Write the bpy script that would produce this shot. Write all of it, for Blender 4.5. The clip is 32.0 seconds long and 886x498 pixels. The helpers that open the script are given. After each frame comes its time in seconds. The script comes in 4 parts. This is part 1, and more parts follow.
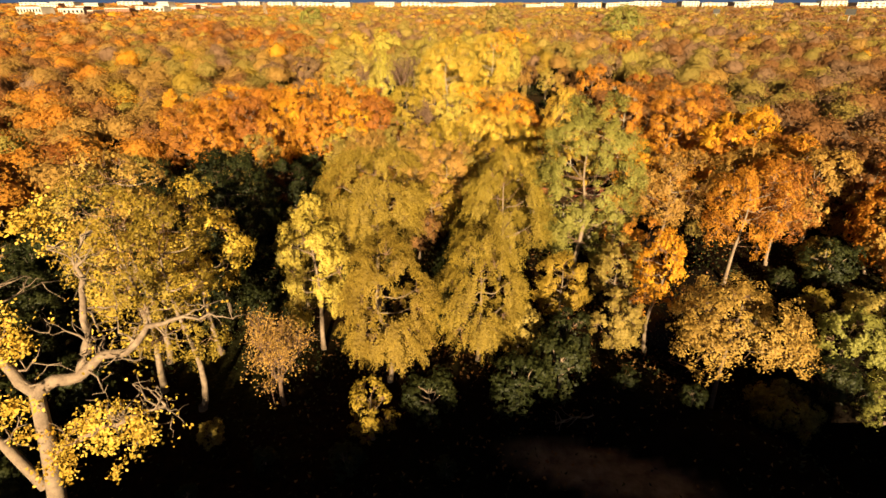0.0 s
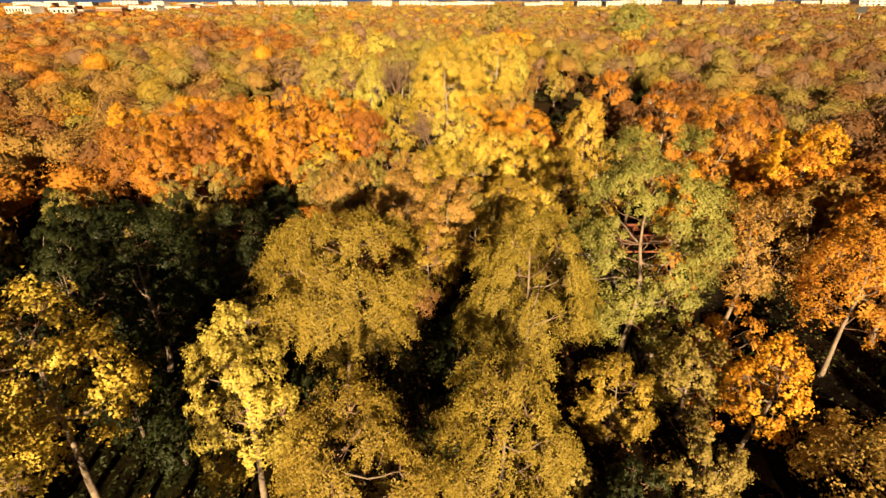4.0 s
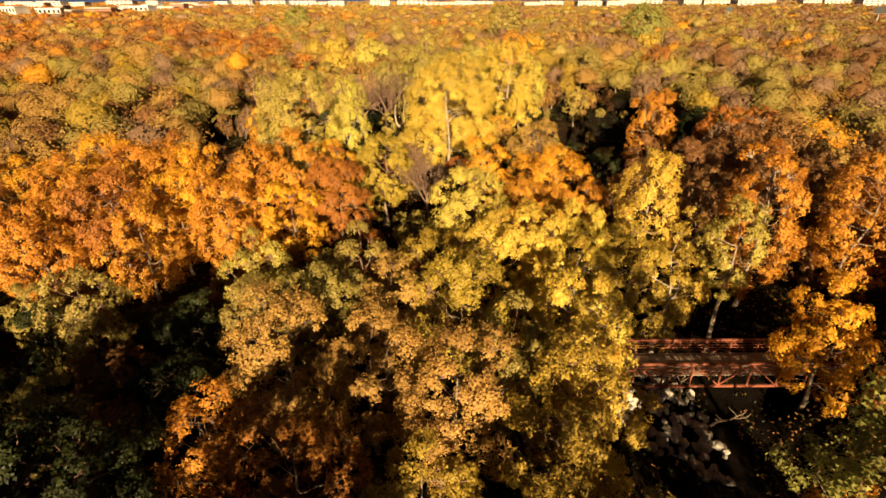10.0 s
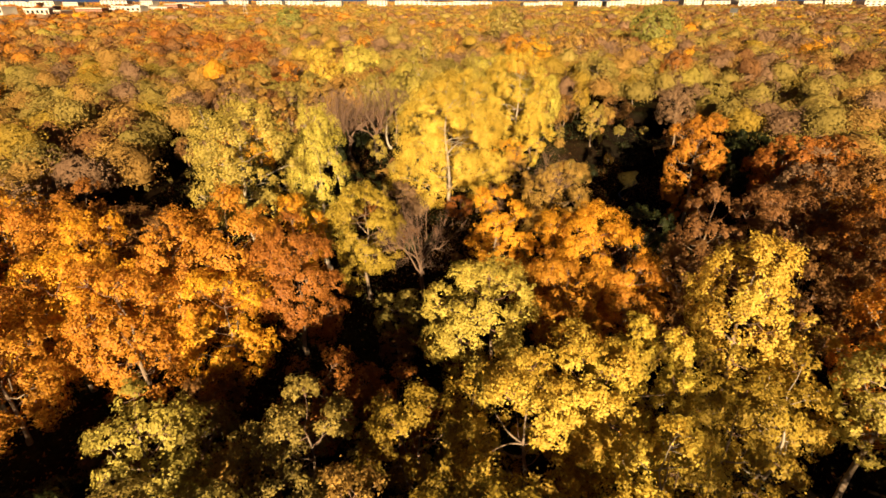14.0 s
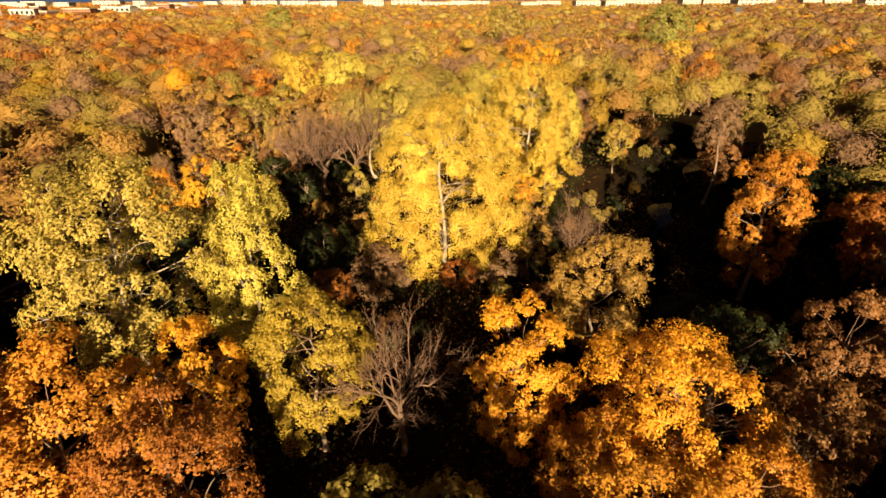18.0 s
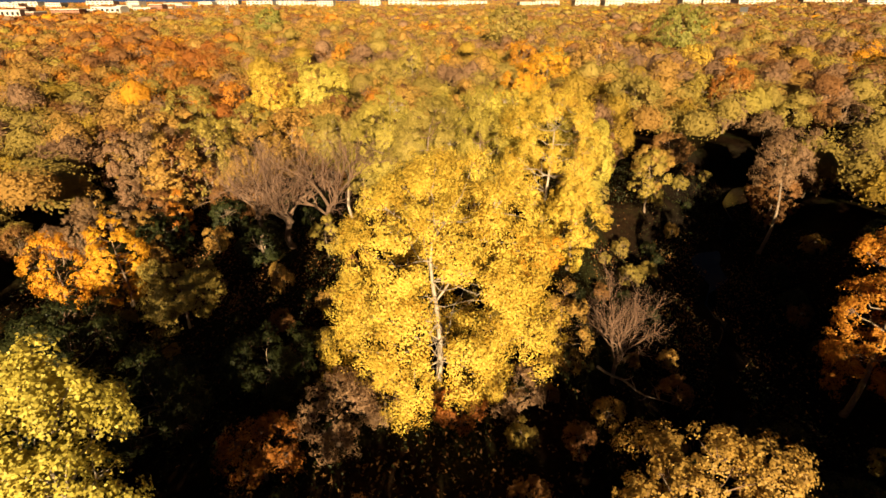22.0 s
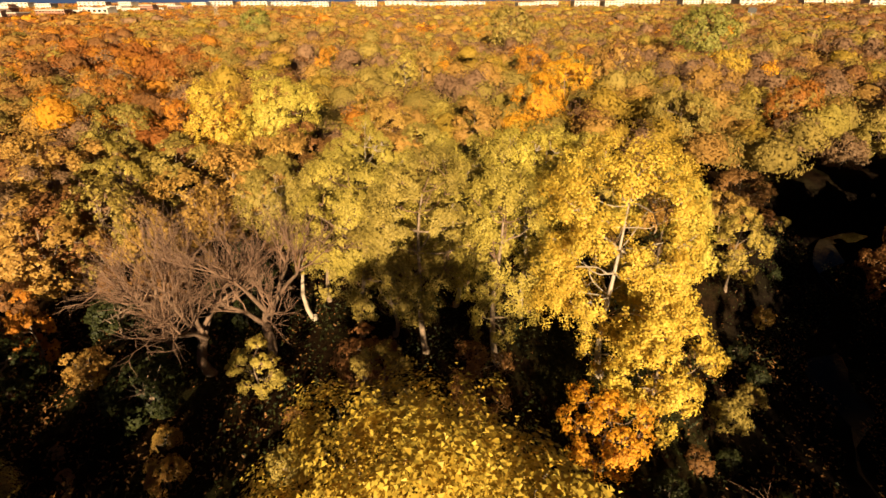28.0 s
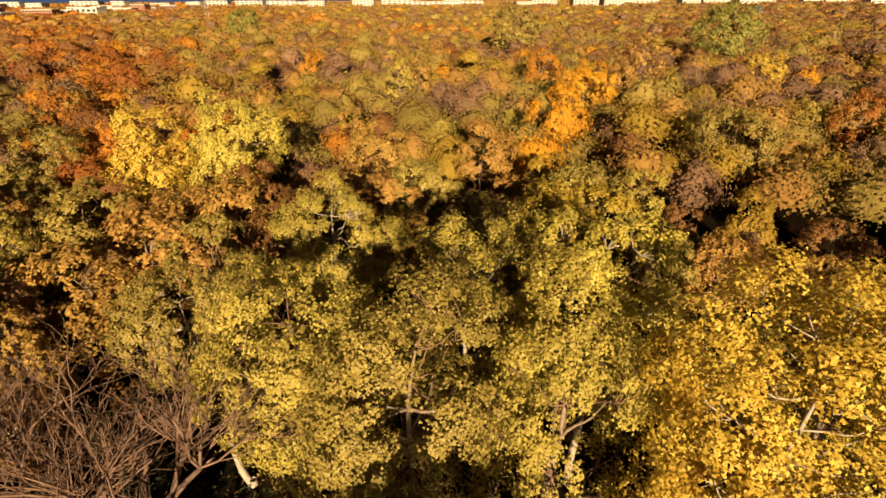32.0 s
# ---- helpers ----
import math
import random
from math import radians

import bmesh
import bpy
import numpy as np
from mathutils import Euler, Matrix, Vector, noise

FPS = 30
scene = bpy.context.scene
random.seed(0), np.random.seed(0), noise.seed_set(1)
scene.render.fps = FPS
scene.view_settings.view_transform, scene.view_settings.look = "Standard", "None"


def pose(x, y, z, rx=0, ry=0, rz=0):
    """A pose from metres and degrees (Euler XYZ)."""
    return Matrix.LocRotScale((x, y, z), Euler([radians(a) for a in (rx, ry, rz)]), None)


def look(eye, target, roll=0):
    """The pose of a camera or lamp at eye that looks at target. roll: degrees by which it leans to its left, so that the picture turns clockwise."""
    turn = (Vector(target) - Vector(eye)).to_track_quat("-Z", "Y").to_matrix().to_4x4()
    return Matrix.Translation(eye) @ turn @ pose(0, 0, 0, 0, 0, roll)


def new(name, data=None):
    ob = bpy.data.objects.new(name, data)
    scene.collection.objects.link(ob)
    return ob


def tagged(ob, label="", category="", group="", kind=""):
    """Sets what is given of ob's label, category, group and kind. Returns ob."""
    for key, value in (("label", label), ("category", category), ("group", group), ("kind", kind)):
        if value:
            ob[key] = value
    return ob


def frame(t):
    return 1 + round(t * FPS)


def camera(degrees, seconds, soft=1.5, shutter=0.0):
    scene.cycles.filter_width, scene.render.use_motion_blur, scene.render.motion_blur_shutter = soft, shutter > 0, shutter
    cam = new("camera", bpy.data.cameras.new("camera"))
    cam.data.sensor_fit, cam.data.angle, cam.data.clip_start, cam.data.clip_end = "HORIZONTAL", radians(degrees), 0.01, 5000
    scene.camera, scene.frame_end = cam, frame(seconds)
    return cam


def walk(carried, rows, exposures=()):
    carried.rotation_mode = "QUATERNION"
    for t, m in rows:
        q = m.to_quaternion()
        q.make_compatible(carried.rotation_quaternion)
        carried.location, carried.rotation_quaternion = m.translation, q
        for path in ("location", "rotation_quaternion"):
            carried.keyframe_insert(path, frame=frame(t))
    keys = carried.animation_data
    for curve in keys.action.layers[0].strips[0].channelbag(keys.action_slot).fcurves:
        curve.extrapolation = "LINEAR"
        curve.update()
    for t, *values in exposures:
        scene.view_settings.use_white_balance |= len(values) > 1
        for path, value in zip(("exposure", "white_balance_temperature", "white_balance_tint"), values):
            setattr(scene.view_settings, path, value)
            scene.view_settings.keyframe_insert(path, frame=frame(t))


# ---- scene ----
cam = camera(82.8, 32.0, soft=1.6)
METRES, EYE, TILT, LEAN, TURN = 150.0, 29.5, -26.4, 0.0, 0.0
ROWS = [
    (0.0, 0.0, 0.0, 0.0, 0.0, 0.0, -0.0),
    (0.5, 0.0001, 0.0126, 0.0052, -0.01, 0.02, 0.03),
    (1.0, 0.0001, 0.0253, 0.0109, -0.03, -0.0, 0.04),
    (1.5, -0.0, 0.0383, 0.0168, -0.05, -0.01, 0.05),
    (2.0, -0.0002, 0.0515, 0.023, -0.06, -0.03, 0.08),
    (2.5, -0.0003, 0.0646, 0.0292, -0.07, -0.04, 0.11),
    (3.0, -0.0005, 0.0776, 0.0356, -0.07, -0.07, 0.13),
    (3.5, -0.0004, 0.0903, 0.0418, -0.09, -0.09, 0.15),
    (5.5, -0.0023, 0.1427, 0.0675, -0.18, -0.15, 0.19),
    (6.0, -0.0028, 0.1556, 0.0746, -0.19, -0.16, 0.19),
    (6.5, -0.0034, 0.1685, 0.0817, -0.21, -0.18, 0.2),
    (7.0, -0.0039, 0.1812, 0.0888, -0.23, -0.19, 0.19),
    (7.5, -0.004, 0.1938, 0.0956, -0.25, -0.18, 0.19),
    (8.0, -0.0037, 0.2069, 0.102, -0.23, -0.17, 0.21),
    (8.5, -0.0034, 0.2198, 0.1085, -0.22, -0.18, 0.26),
    (9.0, -0.0031, 0.233, 0.1149, -0.23, -0.17, 0.25),
    (9.5, -0.003, 0.2462, 0.1217, -0.23, -0.16, 0.28),
    (10.0, -0.0031, 0.2596, 0.1288, -0.26, -0.16, 0.26),
    (10.5, -0.0032, 0.273, 0.136, -0.29, -0.17, 0.27),
    (11.0, -0.0032, 0.2867, 0.1433, -0.3, -0.18, 0.28),
    (11.5, -0.0032, 0.3006, 0.1507, -0.33, -0.16, 0.28),
    (12.0, -0.0031, 0.3147, 0.1584, -0.33, -0.16, 0.29),
    (12.5, -0.0029, 0.329, 0.166, -0.35, -0.15, 0.29),
    (13.0, -0.0026, 0.3433, 0.1737, -0.37, -0.16, 0.3),
    (13.5, -0.0026, 0.3579, 0.1811, -0.42, -0.15, 0.29),
    (14.0, -0.0027, 0.3726, 0.1884, -0.45, -0.15, 0.31),
    (14.5, -0.0027, 0.3874, 0.1955, -0.5, -0.16, 0.34),
    (16.5, 0.0005, 0.45, 0.2258, -0.6, -0.17, 0.47),
    (17.0, 0.0011, 0.4656, 0.2333, -0.65, -0.19, 0.47),
    (17.5, 0.0015, 0.4814, 0.2412, -0.68, -0.17, 0.49),
    (18.0, 0.0019, 0.4973, 0.2494, -0.68, -0.19, 0.53),
    (18.5, 0.0025, 0.5121, 0.2569, -0.69, -0.19, 0.56),
    (19.0, 0.0035, 0.5278, 0.2649, -0.71, -0.2, 0.59),
    (19.5, 0.0046, 0.5435, 0.2731, -0.72, -0.2, 0.62),
    (20.0, 0.0051, 0.559, 0.2813, -0.76, -0.21, 0.61),
    (20.5, 0.0056, 0.5738, 0.2894, -0.78, -0.23, 0.64),
    (21.0, 0.006, 0.5882, 0.2969, -0.8, -0.24, 0.66),
    (21.5, 0.0062, 0.602, 0.3043, -0.82, -0.24, 0.67),
    (22.0, 0.0063, 0.6164, 0.3114, -0.86, -0.23, 0.69),
    (22.5, 0.0066, 0.631, 0.3187, -0.88, -0.24, 0.69),
    (23.0, 0.0067, 0.6457, 0.3259, -0.91, -0.23, 0.71),
    (23.5, 0.007, 0.6607, 0.3329, -0.93, -0.23, 0.7),
    (24.0, 0.0072, 0.6752, 0.3398, -0.95, -0.22, 0.72),
    (24.5, 0.0074, 0.6892, 0.3463, -0.96, -0.2, 0.73),
    (25.0, 0.0074, 0.7026, 0.3524, -0.99, -0.2, 0.73),
    (25.5, 0.0074, 0.7157, 0.3581, -1.01, -0.19, 0.74),
    (27.5, 0.0084, 0.7646, 0.3787, -1.08, -0.14, 0.81),
    (28.0, 0.0085, 0.7774, 0.3847, -1.11, -0.15, 0.82),
    (28.5, 0.0081, 0.7907, 0.3911, -1.15, -0.15, 0.85),
    (29.0, 0.0078, 0.8043, 0.398, -1.18, -0.17, 0.88),
    (29.5, 0.0077, 0.819, 0.405, -1.21, -0.18, 0.89),
    (30.0, 0.0078, 0.8342, 0.4121, -1.23, -0.19, 0.92),
    (30.5, 0.0078, 0.8497, 0.4193, -1.27, -0.2, 0.92),
    (31.0, 0.008, 0.8652, 0.4269, -1.29, -0.22, 0.93),
    (31.5, 0.0083, 0.8808, 0.4346, -1.32, -0.22, 0.96),
    (32.0, 0.0083, 0.8961, 0.4423, -1.34, -0.24, 1.0),
]
walk(cam, [(t, pose(0, 0, EYE, TILT, LEAN, TURN) @ pose(METRES * x, METRES * y, METRES * z, 90 + pitch, roll, yaw)) for t, x, y, z, yaw, pitch, roll in ROWS],
     exposures=[(0.0, 1.46, 6120, 8), (8.0, 1.42, 6120, 9), (14.0, 1.36, 6120, 11), (21.0, 1.39, 6100, 9), (25.5, 1.31, 6100, 11), (28.0, 1.27, 6100, 12), (32.0, 1.06, 6100, 13)])

# ---- world, sun and exposure ----
SUN_ELEVATION, SUN_BEARING = 16.5, 2.5   # degrees above the horizon; degrees to the right of straight behind the start
world = bpy.data.worlds.new("world")
scene.world = world
world.use_nodes = True
wn = world.node_tree
sky = wn.nodes.new("ShaderNodeTexSky")
sky.sky_type, sky.sun_disc = "NISHITA", False
sky.sun_elevation, sky.sun_rotation = radians(SUN_ELEVATION), radians(180 - SUN_BEARING)
sky.air_density, sky.dust_density, sky.ozone_density = 0.09, 0.25, 0.0
wn.links.new(sky.outputs[0], wn.nodes["Background"].inputs[0])
wn.nodes["Background"].inputs[1].default_value = 0.014
sun = new("sun", bpy.data.lights.new("sun", "SUN"))
sun.data.energy, sun.data.angle, sun.data.color = 5.0, radians(0.5), (1.0, 0.72, 0.38)
az, el = radians(SUN_BEARING), radians(SUN_ELEVATION)
sun.matrix_world = look((math.sin(az) * 100, -math.cos(az) * 100, math.tan(el) * 100), (0, 0, 0))

# ---- materials ----


def nodes_of(name):
    m = bpy.data.materials.new(name)
    m.use_nodes = True
    nt = m.node_tree
    return m, nt, nt.nodes["Principled BSDF"], nt.nodes["Material Output"]


def mixed(nt, fac, a, b):
    n = nt.nodes.new("ShaderNodeMix")
    n.data_type = "RGBA"
    for sock, v in ((n.inputs[0], fac), (n.inputs[6], a), (n.inputs[7], b)):
        if hasattr(v, "is_output"):
            nt.links.new(v, sock)
        elif isinstance(v, tuple):
            sock.default_value = (*v, 1)
        else:
            sock.default_value = v
    return n.outputs[2]


def noise_of(nt, scale, detail=4.0, rough=0.6, coords="Object"):
    tc = nt.nodes.new("ShaderNodeTexCoord")
    n = nt.nodes.new("ShaderNodeTexNoise")
    n.inputs["Scale"].default_value, n.inputs["Detail"].default_value, n.inputs["Roughness"].default_value = scale, detail, rough
    nt.links.new(tc.outputs[coords], n.inputs["Vector"])
    return n.outputs[0]


def ramp(nt, fac, lo, hi):
    r = nt.nodes.new("ShaderNodeMapRange")
    r.inputs[1].default_value, r.inputs[2].default_value = lo, hi
    nt.links.new(fac, r.inputs[0])
    return r.outputs[0]


def bumped(nt, bsdf, height, strength, distance):
    b = nt.nodes.new("ShaderNodeBump")
    b.inputs["Strength"].default_value, b.inputs["Distance"].default_value = strength, distance
    nt.links.new(height, b.inputs["Height"])
    nt.links.new(b.outputs[0], bsdf.inputs["Normal"])


def leaf_material(name, deep, light, tip, grain=0.55, vary=0.6, relief=0.0):
    """Leaves that differ one by one, spray by spray and tree by tree."""
    m, nt, bsdf, out = nodes_of(name)
    geo, info = nt.nodes.new("ShaderNodeNewGeometry"), nt.nodes.new("ShaderNodeObjectInfo")
    col = mixed(nt, ramp(nt, noise_of(nt, grain, 3), 0.36, 0.64), deep, light)
    r2 = ramp(nt, geo.outputs["Random Per Island"], 0.5, 0.5 + 0.75 / vary)
    col = mixed(nt, r2, col, tip)
    hsv = nt.nodes.new("ShaderNodeHueSaturation")
    hue = nt.nodes.new("ShaderNodeMapRange")
    hue.inputs[3].default_value, hue.inputs[4].default_value = 0.495, 0.507
    nt.links.new(info.outputs["Random"], hue.inputs[0])
    nt.links.new(hue.outputs[0], hsv.inputs["Hue"])
    val = nt.nodes.new("ShaderNodeMapRange")
    val.inputs[3].default_value, val.inputs[4].default_value = 1 - 0.14 * vary, 1 + 0.14 * vary
    nt.links.new(geo.outputs["Random Per Island"], val.inputs[0])
    nt.links.new(val.outputs[0], hsv.inputs["Value"])
    nt.links.new(col, hsv.inputs["Color"])
    if relief:
        bumped(nt, bsdf, noise_of(nt, 1.3, 6, 0.75), 1.0, relief)
    nt.links.new(hsv.outputs[0], bsdf.inputs["Base Color"])
    bsdf.inputs["Roughness"].default_value = 0.55
    bsdf.inputs["Specular IOR Level"].default_value = 0.25
    tr, mix = nt.nodes.new("ShaderNodeBsdfTranslucent"), nt.nodes.new("ShaderNodeMixShader")
    nt.links.new(hsv.outputs[0], tr.inputs[0])
    mix.inputs[0].default_value = 0.18
    nt.links.new(bsdf.outputs[0], mix.inputs[1])
    nt.links.new(tr.outputs[0], mix.inputs[2])
    nt.links.new(mix.outputs[0], out.inputs[0])
    return m


def plain_material(name, dark, light, scale, rough=0.8, bump=0.5, distance=0.02, metal=0.0, coords="Object"):
    """A surface with coarse patches and fine grain."""
    m, nt, bsdf, out = nodes_of(name)
    big, fine = noise_of(nt, scale, 4, 0.6, coords), noise_of(nt, scale * 9, 5, 0.7, coords)
    col = mixed(nt, ramp(nt, big, 0.35, 0.65), dark, light)
    grain = mixed(nt, ramp(nt, fine, 0.3, 0.7), tuple(0.6 * c for c in dark), light)
    col = mixed(nt, 0.35, col, grain)
    nt.links.new(col, bsdf.inputs["Base Color"])
    bsdf.inputs["Roughness"].default_value, bsdf.inputs["Metallic"].default_value = rough, metal
    bumped(nt, bsdf, fine, bump, distance)
    return m


TONES = {
    "yellow": ((0.48, 0.295, 0.026), (0.65, 0.48, 0.066), (0.72, 0.565, 0.115)),
    "pale": ((0.38, 0.305, 0.045), (0.59, 0.468, 0.078), (0.70, 0.57, 0.135)),
    "lime": ((0.285, 0.228, 0.042), (0.47, 0.37, 0.066), (0.58, 0.458, 0.105)),
    "ochre": ((0.27, 0.18, 0.02), (0.43, 0.295, 0.036), (0.53, 0.375, 0.055)),
    "willow": ((0.20, 0.135, 0.018), (0.33, 0.232, 0.03), (0.42, 0.30, 0.045)),
    "olive": ((0.225, 0.170, 0.036), (0.37, 0.28, 0.062), (0.48, 0.365, 0.095)),
    "green": ((0.17, 0.165, 0.035), (0.31, 0.285, 0.06), (0.43, 0.385, 0.10)),
    # dark green pulled near black, so shade sits in the leaf colour
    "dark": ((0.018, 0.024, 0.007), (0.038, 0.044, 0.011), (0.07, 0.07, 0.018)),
    "golden": ((0.561, 0.244, 0.0122), (0.732, 0.378, 0.0183), (0.805, 0.488, 0.0366)),
    "orange": ((0.43, 0.172, 0.017), (0.59, 0.262, 0.024), (0.67, 0.34, 0.034)),
    "rust": ((0.27, 0.095, 0.018), (0.40, 0.155, 0.024), (0.47, 0.20, 0.034)),
    "russet": ((0.17, 0.078, 0.026), (0.27, 0.13, 0.04), (0.34, 0.18, 0.06)),
    "brown": ((0.19, 0.11, 0.06), (0.29, 0.175, 0.092), (0.37, 0.235, 0.125)),
    "tan": ((0.31, 0.18, 0.042), (0.46, 0.275, 0.06), (0.55, 0.345, 0.085)),
}
LEAF = {k: leaf_material("leaf_" + k, *v) for k, v in TONES.items()}
FAR_LEAF = {k: leaf_material("far_leaf_" + k, *v, grain=0.11, vary=0.4, relief=0.5) for k, v in TONES.items()}
DARK_BARK = plain_material("bark_dark_brown", (0.11, 0.068, 0.045), (0.25, 0.16, 0.105), 3.0, 0.9, 0.8, 0.03)
BARK = plain_material("bark_grey_brown", (0.16, 0.11, 0.075), (0.36, 0.27, 0.19), 3.0, 0.9, 0.8, 0.03)
PALE_BARK = plain_material("bark_pale", (0.30, 0.24, 0.175), (0.54, 0.46, 0.365), 1.6, 0.8, 0.5, 0.02)
TWIG = plain_material("twig_brown", (0.15, 0.085, 0.055), (0.28, 0.17, 0.11), 2.0, 0.9, 0.3, 0.01)
STEEL = plain_material("weathered_steel", (0.17, 0.045, 0.02), (0.32, 0.095, 0.045), 1.5, 0.75, 0.3, 0.005)
PLANK = plain_material("deck_timber", (0.24, 0.17, 0.12), (0.46, 0.36, 0.27), 1.2, 0.85, 0.5, 0.01)
STONE = plain_material("limestone", (0.30, 0.26, 0.21), (0.62, 0.55, 0.46), 1.1, 0.9, 0.8, 0.03)
CONCRETE = plain_material("concrete", (0.34, 0.31, 0.27), (0.5, 0.46, 0.41), 0.5, 0.9, 0.3, 0.01)
RENDER_WALL = plain_material("cream_wall", (0.62, 0.56, 0.47), (0.8, 0.75, 0.66), 0.05, 0.9, 0.1, 0.01)
BRICK_WALL = plain_material("brick_wall", (0.30, 0.15, 0.10), (0.42, 0.22, 0.15), 0.05, 0.9, 0.1, 0.01)
ROOF = plain_material("pale_roof", (0.6, 0.57, 0.52), (0.8, 0.77, 0.72), 0.05, 0.8, 0.1, 0.01)
METAL = plain_material("galvanised", (0.35, 0.35, 0.34), (0.55, 0.54, 0.52), 1.0, 0.5, 0.1, 0.005, 0.8)
DARK_PANEL = plain_material("dark_panel", (0.03, 0.03, 0.032), (0.06, 0.058, 0.055), 0.6, 0.5, 0.1, 0.005)


def glass_material():
    m, nt, bsdf, out = nodes_of("window_glass")
    bsdf.inputs["Base Color"].default_value = (0.03, 0.035, 0.04, 1)
    bsdf.inputs["Roughness"].default_value = 0.08
    return m


GLASS = glass_material()


def water_material():
    m, nt, bsdf, out = nodes_of("creek_water")
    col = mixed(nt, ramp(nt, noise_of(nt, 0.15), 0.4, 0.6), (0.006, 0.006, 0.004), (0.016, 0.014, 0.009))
    nt.links.new(col, bsdf.inputs["Base Color"])
    bsdf.inputs["Roughness"].default_value, bsdf.inputs["IOR"].default_value = 0.12, 1.33
    bsdf.inputs["Specular IOR Level"].default_value = 0.25
    bumped(nt, bsdf, noise_of(nt, 1.3, 3), 0.3, 0.05)
    return m


WATER = water_material()


def ground_material():
    m, nt, bsdf, out = nodes_of("litter_and_grass_with_shade")
    # litter and grass colours taken near black to carry the wood's shade
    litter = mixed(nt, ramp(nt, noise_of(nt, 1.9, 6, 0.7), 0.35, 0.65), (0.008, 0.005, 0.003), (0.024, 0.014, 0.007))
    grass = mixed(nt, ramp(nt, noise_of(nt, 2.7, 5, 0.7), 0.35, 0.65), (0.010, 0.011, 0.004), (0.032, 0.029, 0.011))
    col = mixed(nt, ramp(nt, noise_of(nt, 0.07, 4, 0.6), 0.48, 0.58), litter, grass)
    # soil darkened as well: the creek's deep shade is put into its colour
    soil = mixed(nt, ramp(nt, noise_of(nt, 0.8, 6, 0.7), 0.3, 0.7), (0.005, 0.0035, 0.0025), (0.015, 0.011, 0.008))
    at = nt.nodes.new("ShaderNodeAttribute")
    at.attribute_name = "shade_dark_soil"
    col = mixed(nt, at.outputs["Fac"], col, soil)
    sand = mixed(nt, ramp(nt, noise_of(nt, 0.6, 6, 0.7), 0.35, 0.65), (0.16, 0.11, 0.075), (0.42, 0.31, 0.22))
    bar = nt.nodes.new("ShaderNodeAttribute")
    bar.attribute_name = "sandbar"
    col = mixed(nt, bar.outputs["Fac"], col, sand)
    nt.links.new(col, bsdf.inputs["Base Color"])
    bsdf.inputs["Roughness"].default_value, bsdf.inputs["Specular IOR Level"].default_value = 1.0, 0.0
    bumped(nt, bsdf, noise_of(nt, 3.0, 6, 0.75), 0.9, 0.12)
    return m


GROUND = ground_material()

# ---- mesh tools ----


def mesh_from(name, verts, quads, material, slots=None, index=None):
    """A mesh from numpy arrays: verts (n, 3), quads (m, 4)."""
    me = bpy.data.meshes.new(name)
    verts, quads = np.asarray(verts, "f4"), np.asarray(quads, "i4")
    k = quads.shape[1]
    me.vertices.add(len(verts))
    me.vertices.foreach_set("co", verts.ravel())
    me.loops.add(quads.size)
    me.loops.foreach_set("vertex_index", quads.ravel())
    me.polygons.add(len(quads))
    me.polygons.foreach_set("loop_start", np.arange(0, quads.size, k, dtype="i4"))
    for mat in slots or [material]:
        me.materials.append(mat)
    if index is not None:
        me.polygons.foreach_set("material_index", np.asarray(index, "i4"))
    me.update(calc_edges=True)
    return me


def part(name, mesh, parent, label="", m=None):
    ob = new(name, mesh)
    ob.parent = parent
    if m is not None:
        ob.matrix_basis = m
    if label:
        ob["label"] = label
    return ob


def bm_mesh(name, bm, material):
    me = bpy.data.meshes.new(name)
    bm.to_mesh(me)
    bm.free()
    me.materials.append(material)
    return me


def box(bm, x0, y0, z0, x1, y1, z1):
    vs = [bm.verts.new(c) for c in ((x0, y0, z0), (x1, y0, z0), (x1, y1, z0), (x0, y1, z0), (x0, y0, z1), (x1, y0, z1), (x1, y1, z1), (x0, y1, z1))]
    for f in ((3, 2, 1, 0), (4, 5, 6, 7), (0, 1, 5, 4), (1, 2, 6, 5), (2, 3, 7, 6), (3, 0, 4, 7)):
        bm.faces.new([vs[i] for i in f])


def box_mesh(name, material, size, bevel=0.0):
    bm = bmesh.new()
    x, y, z = (s / 2 for s in size)
    box(bm, -x, -y, -z, x, y, z)
    if bevel:
        bmesh.ops.bevel(bm, geom=list(bm.edges), offset=bevel, segments=1, affect="EDGES")
    return bm_mesh(name, bm, material)


class Tubes:
    """Collects tapered, bent tubes into one mesh."""

    def __init__(self, sides=5):
        self.v, self.q, self.n, self.sides = [], [], 0, sides

    def add(self, points, radii):
        p = np.asarray(points, float)
        k, s = len(p), self.sides
        d = np.gradient(p, axis=0)
        d /= np.linalg.norm(d, axis=1, keepdims=True) + 1e-9
        ref = np.where(np.abs(d[:, 2:3]) > 0.9, [[1.0, 0, 0]], [[0, 0, 1.0]])
        u = np.cross(d, ref)
        u /= np.linalg.norm(u, axis=1, keepdims=True) + 1e-9
        w = np.cross(d, u)
        a = np.arange(s) * 2 * math.pi / s
        ring = u[:, None] * np.cos(a)[None, :, None] + w[:, None] * np.sin(a)[None, :, None]
        self.v.append((p[:, None] + ring * np.asarray(radii, float)[:, None, None]).reshape(-1, 3))
        i, j = np.meshgrid(np.arange(k - 1), np.arange(s), indexing="ij")
        b = self.n + i * s
        self.q.append(np.stack([b + j, b + (j + 1) % s, b + s + (j + 1) % s, b + s + j], -1).reshape(-1, 4))
        self.n += k * s

    def mesh(self, name, material):
        return mesh_from(name, np.concatenate(self.v), np.concatenate(self.q), material)


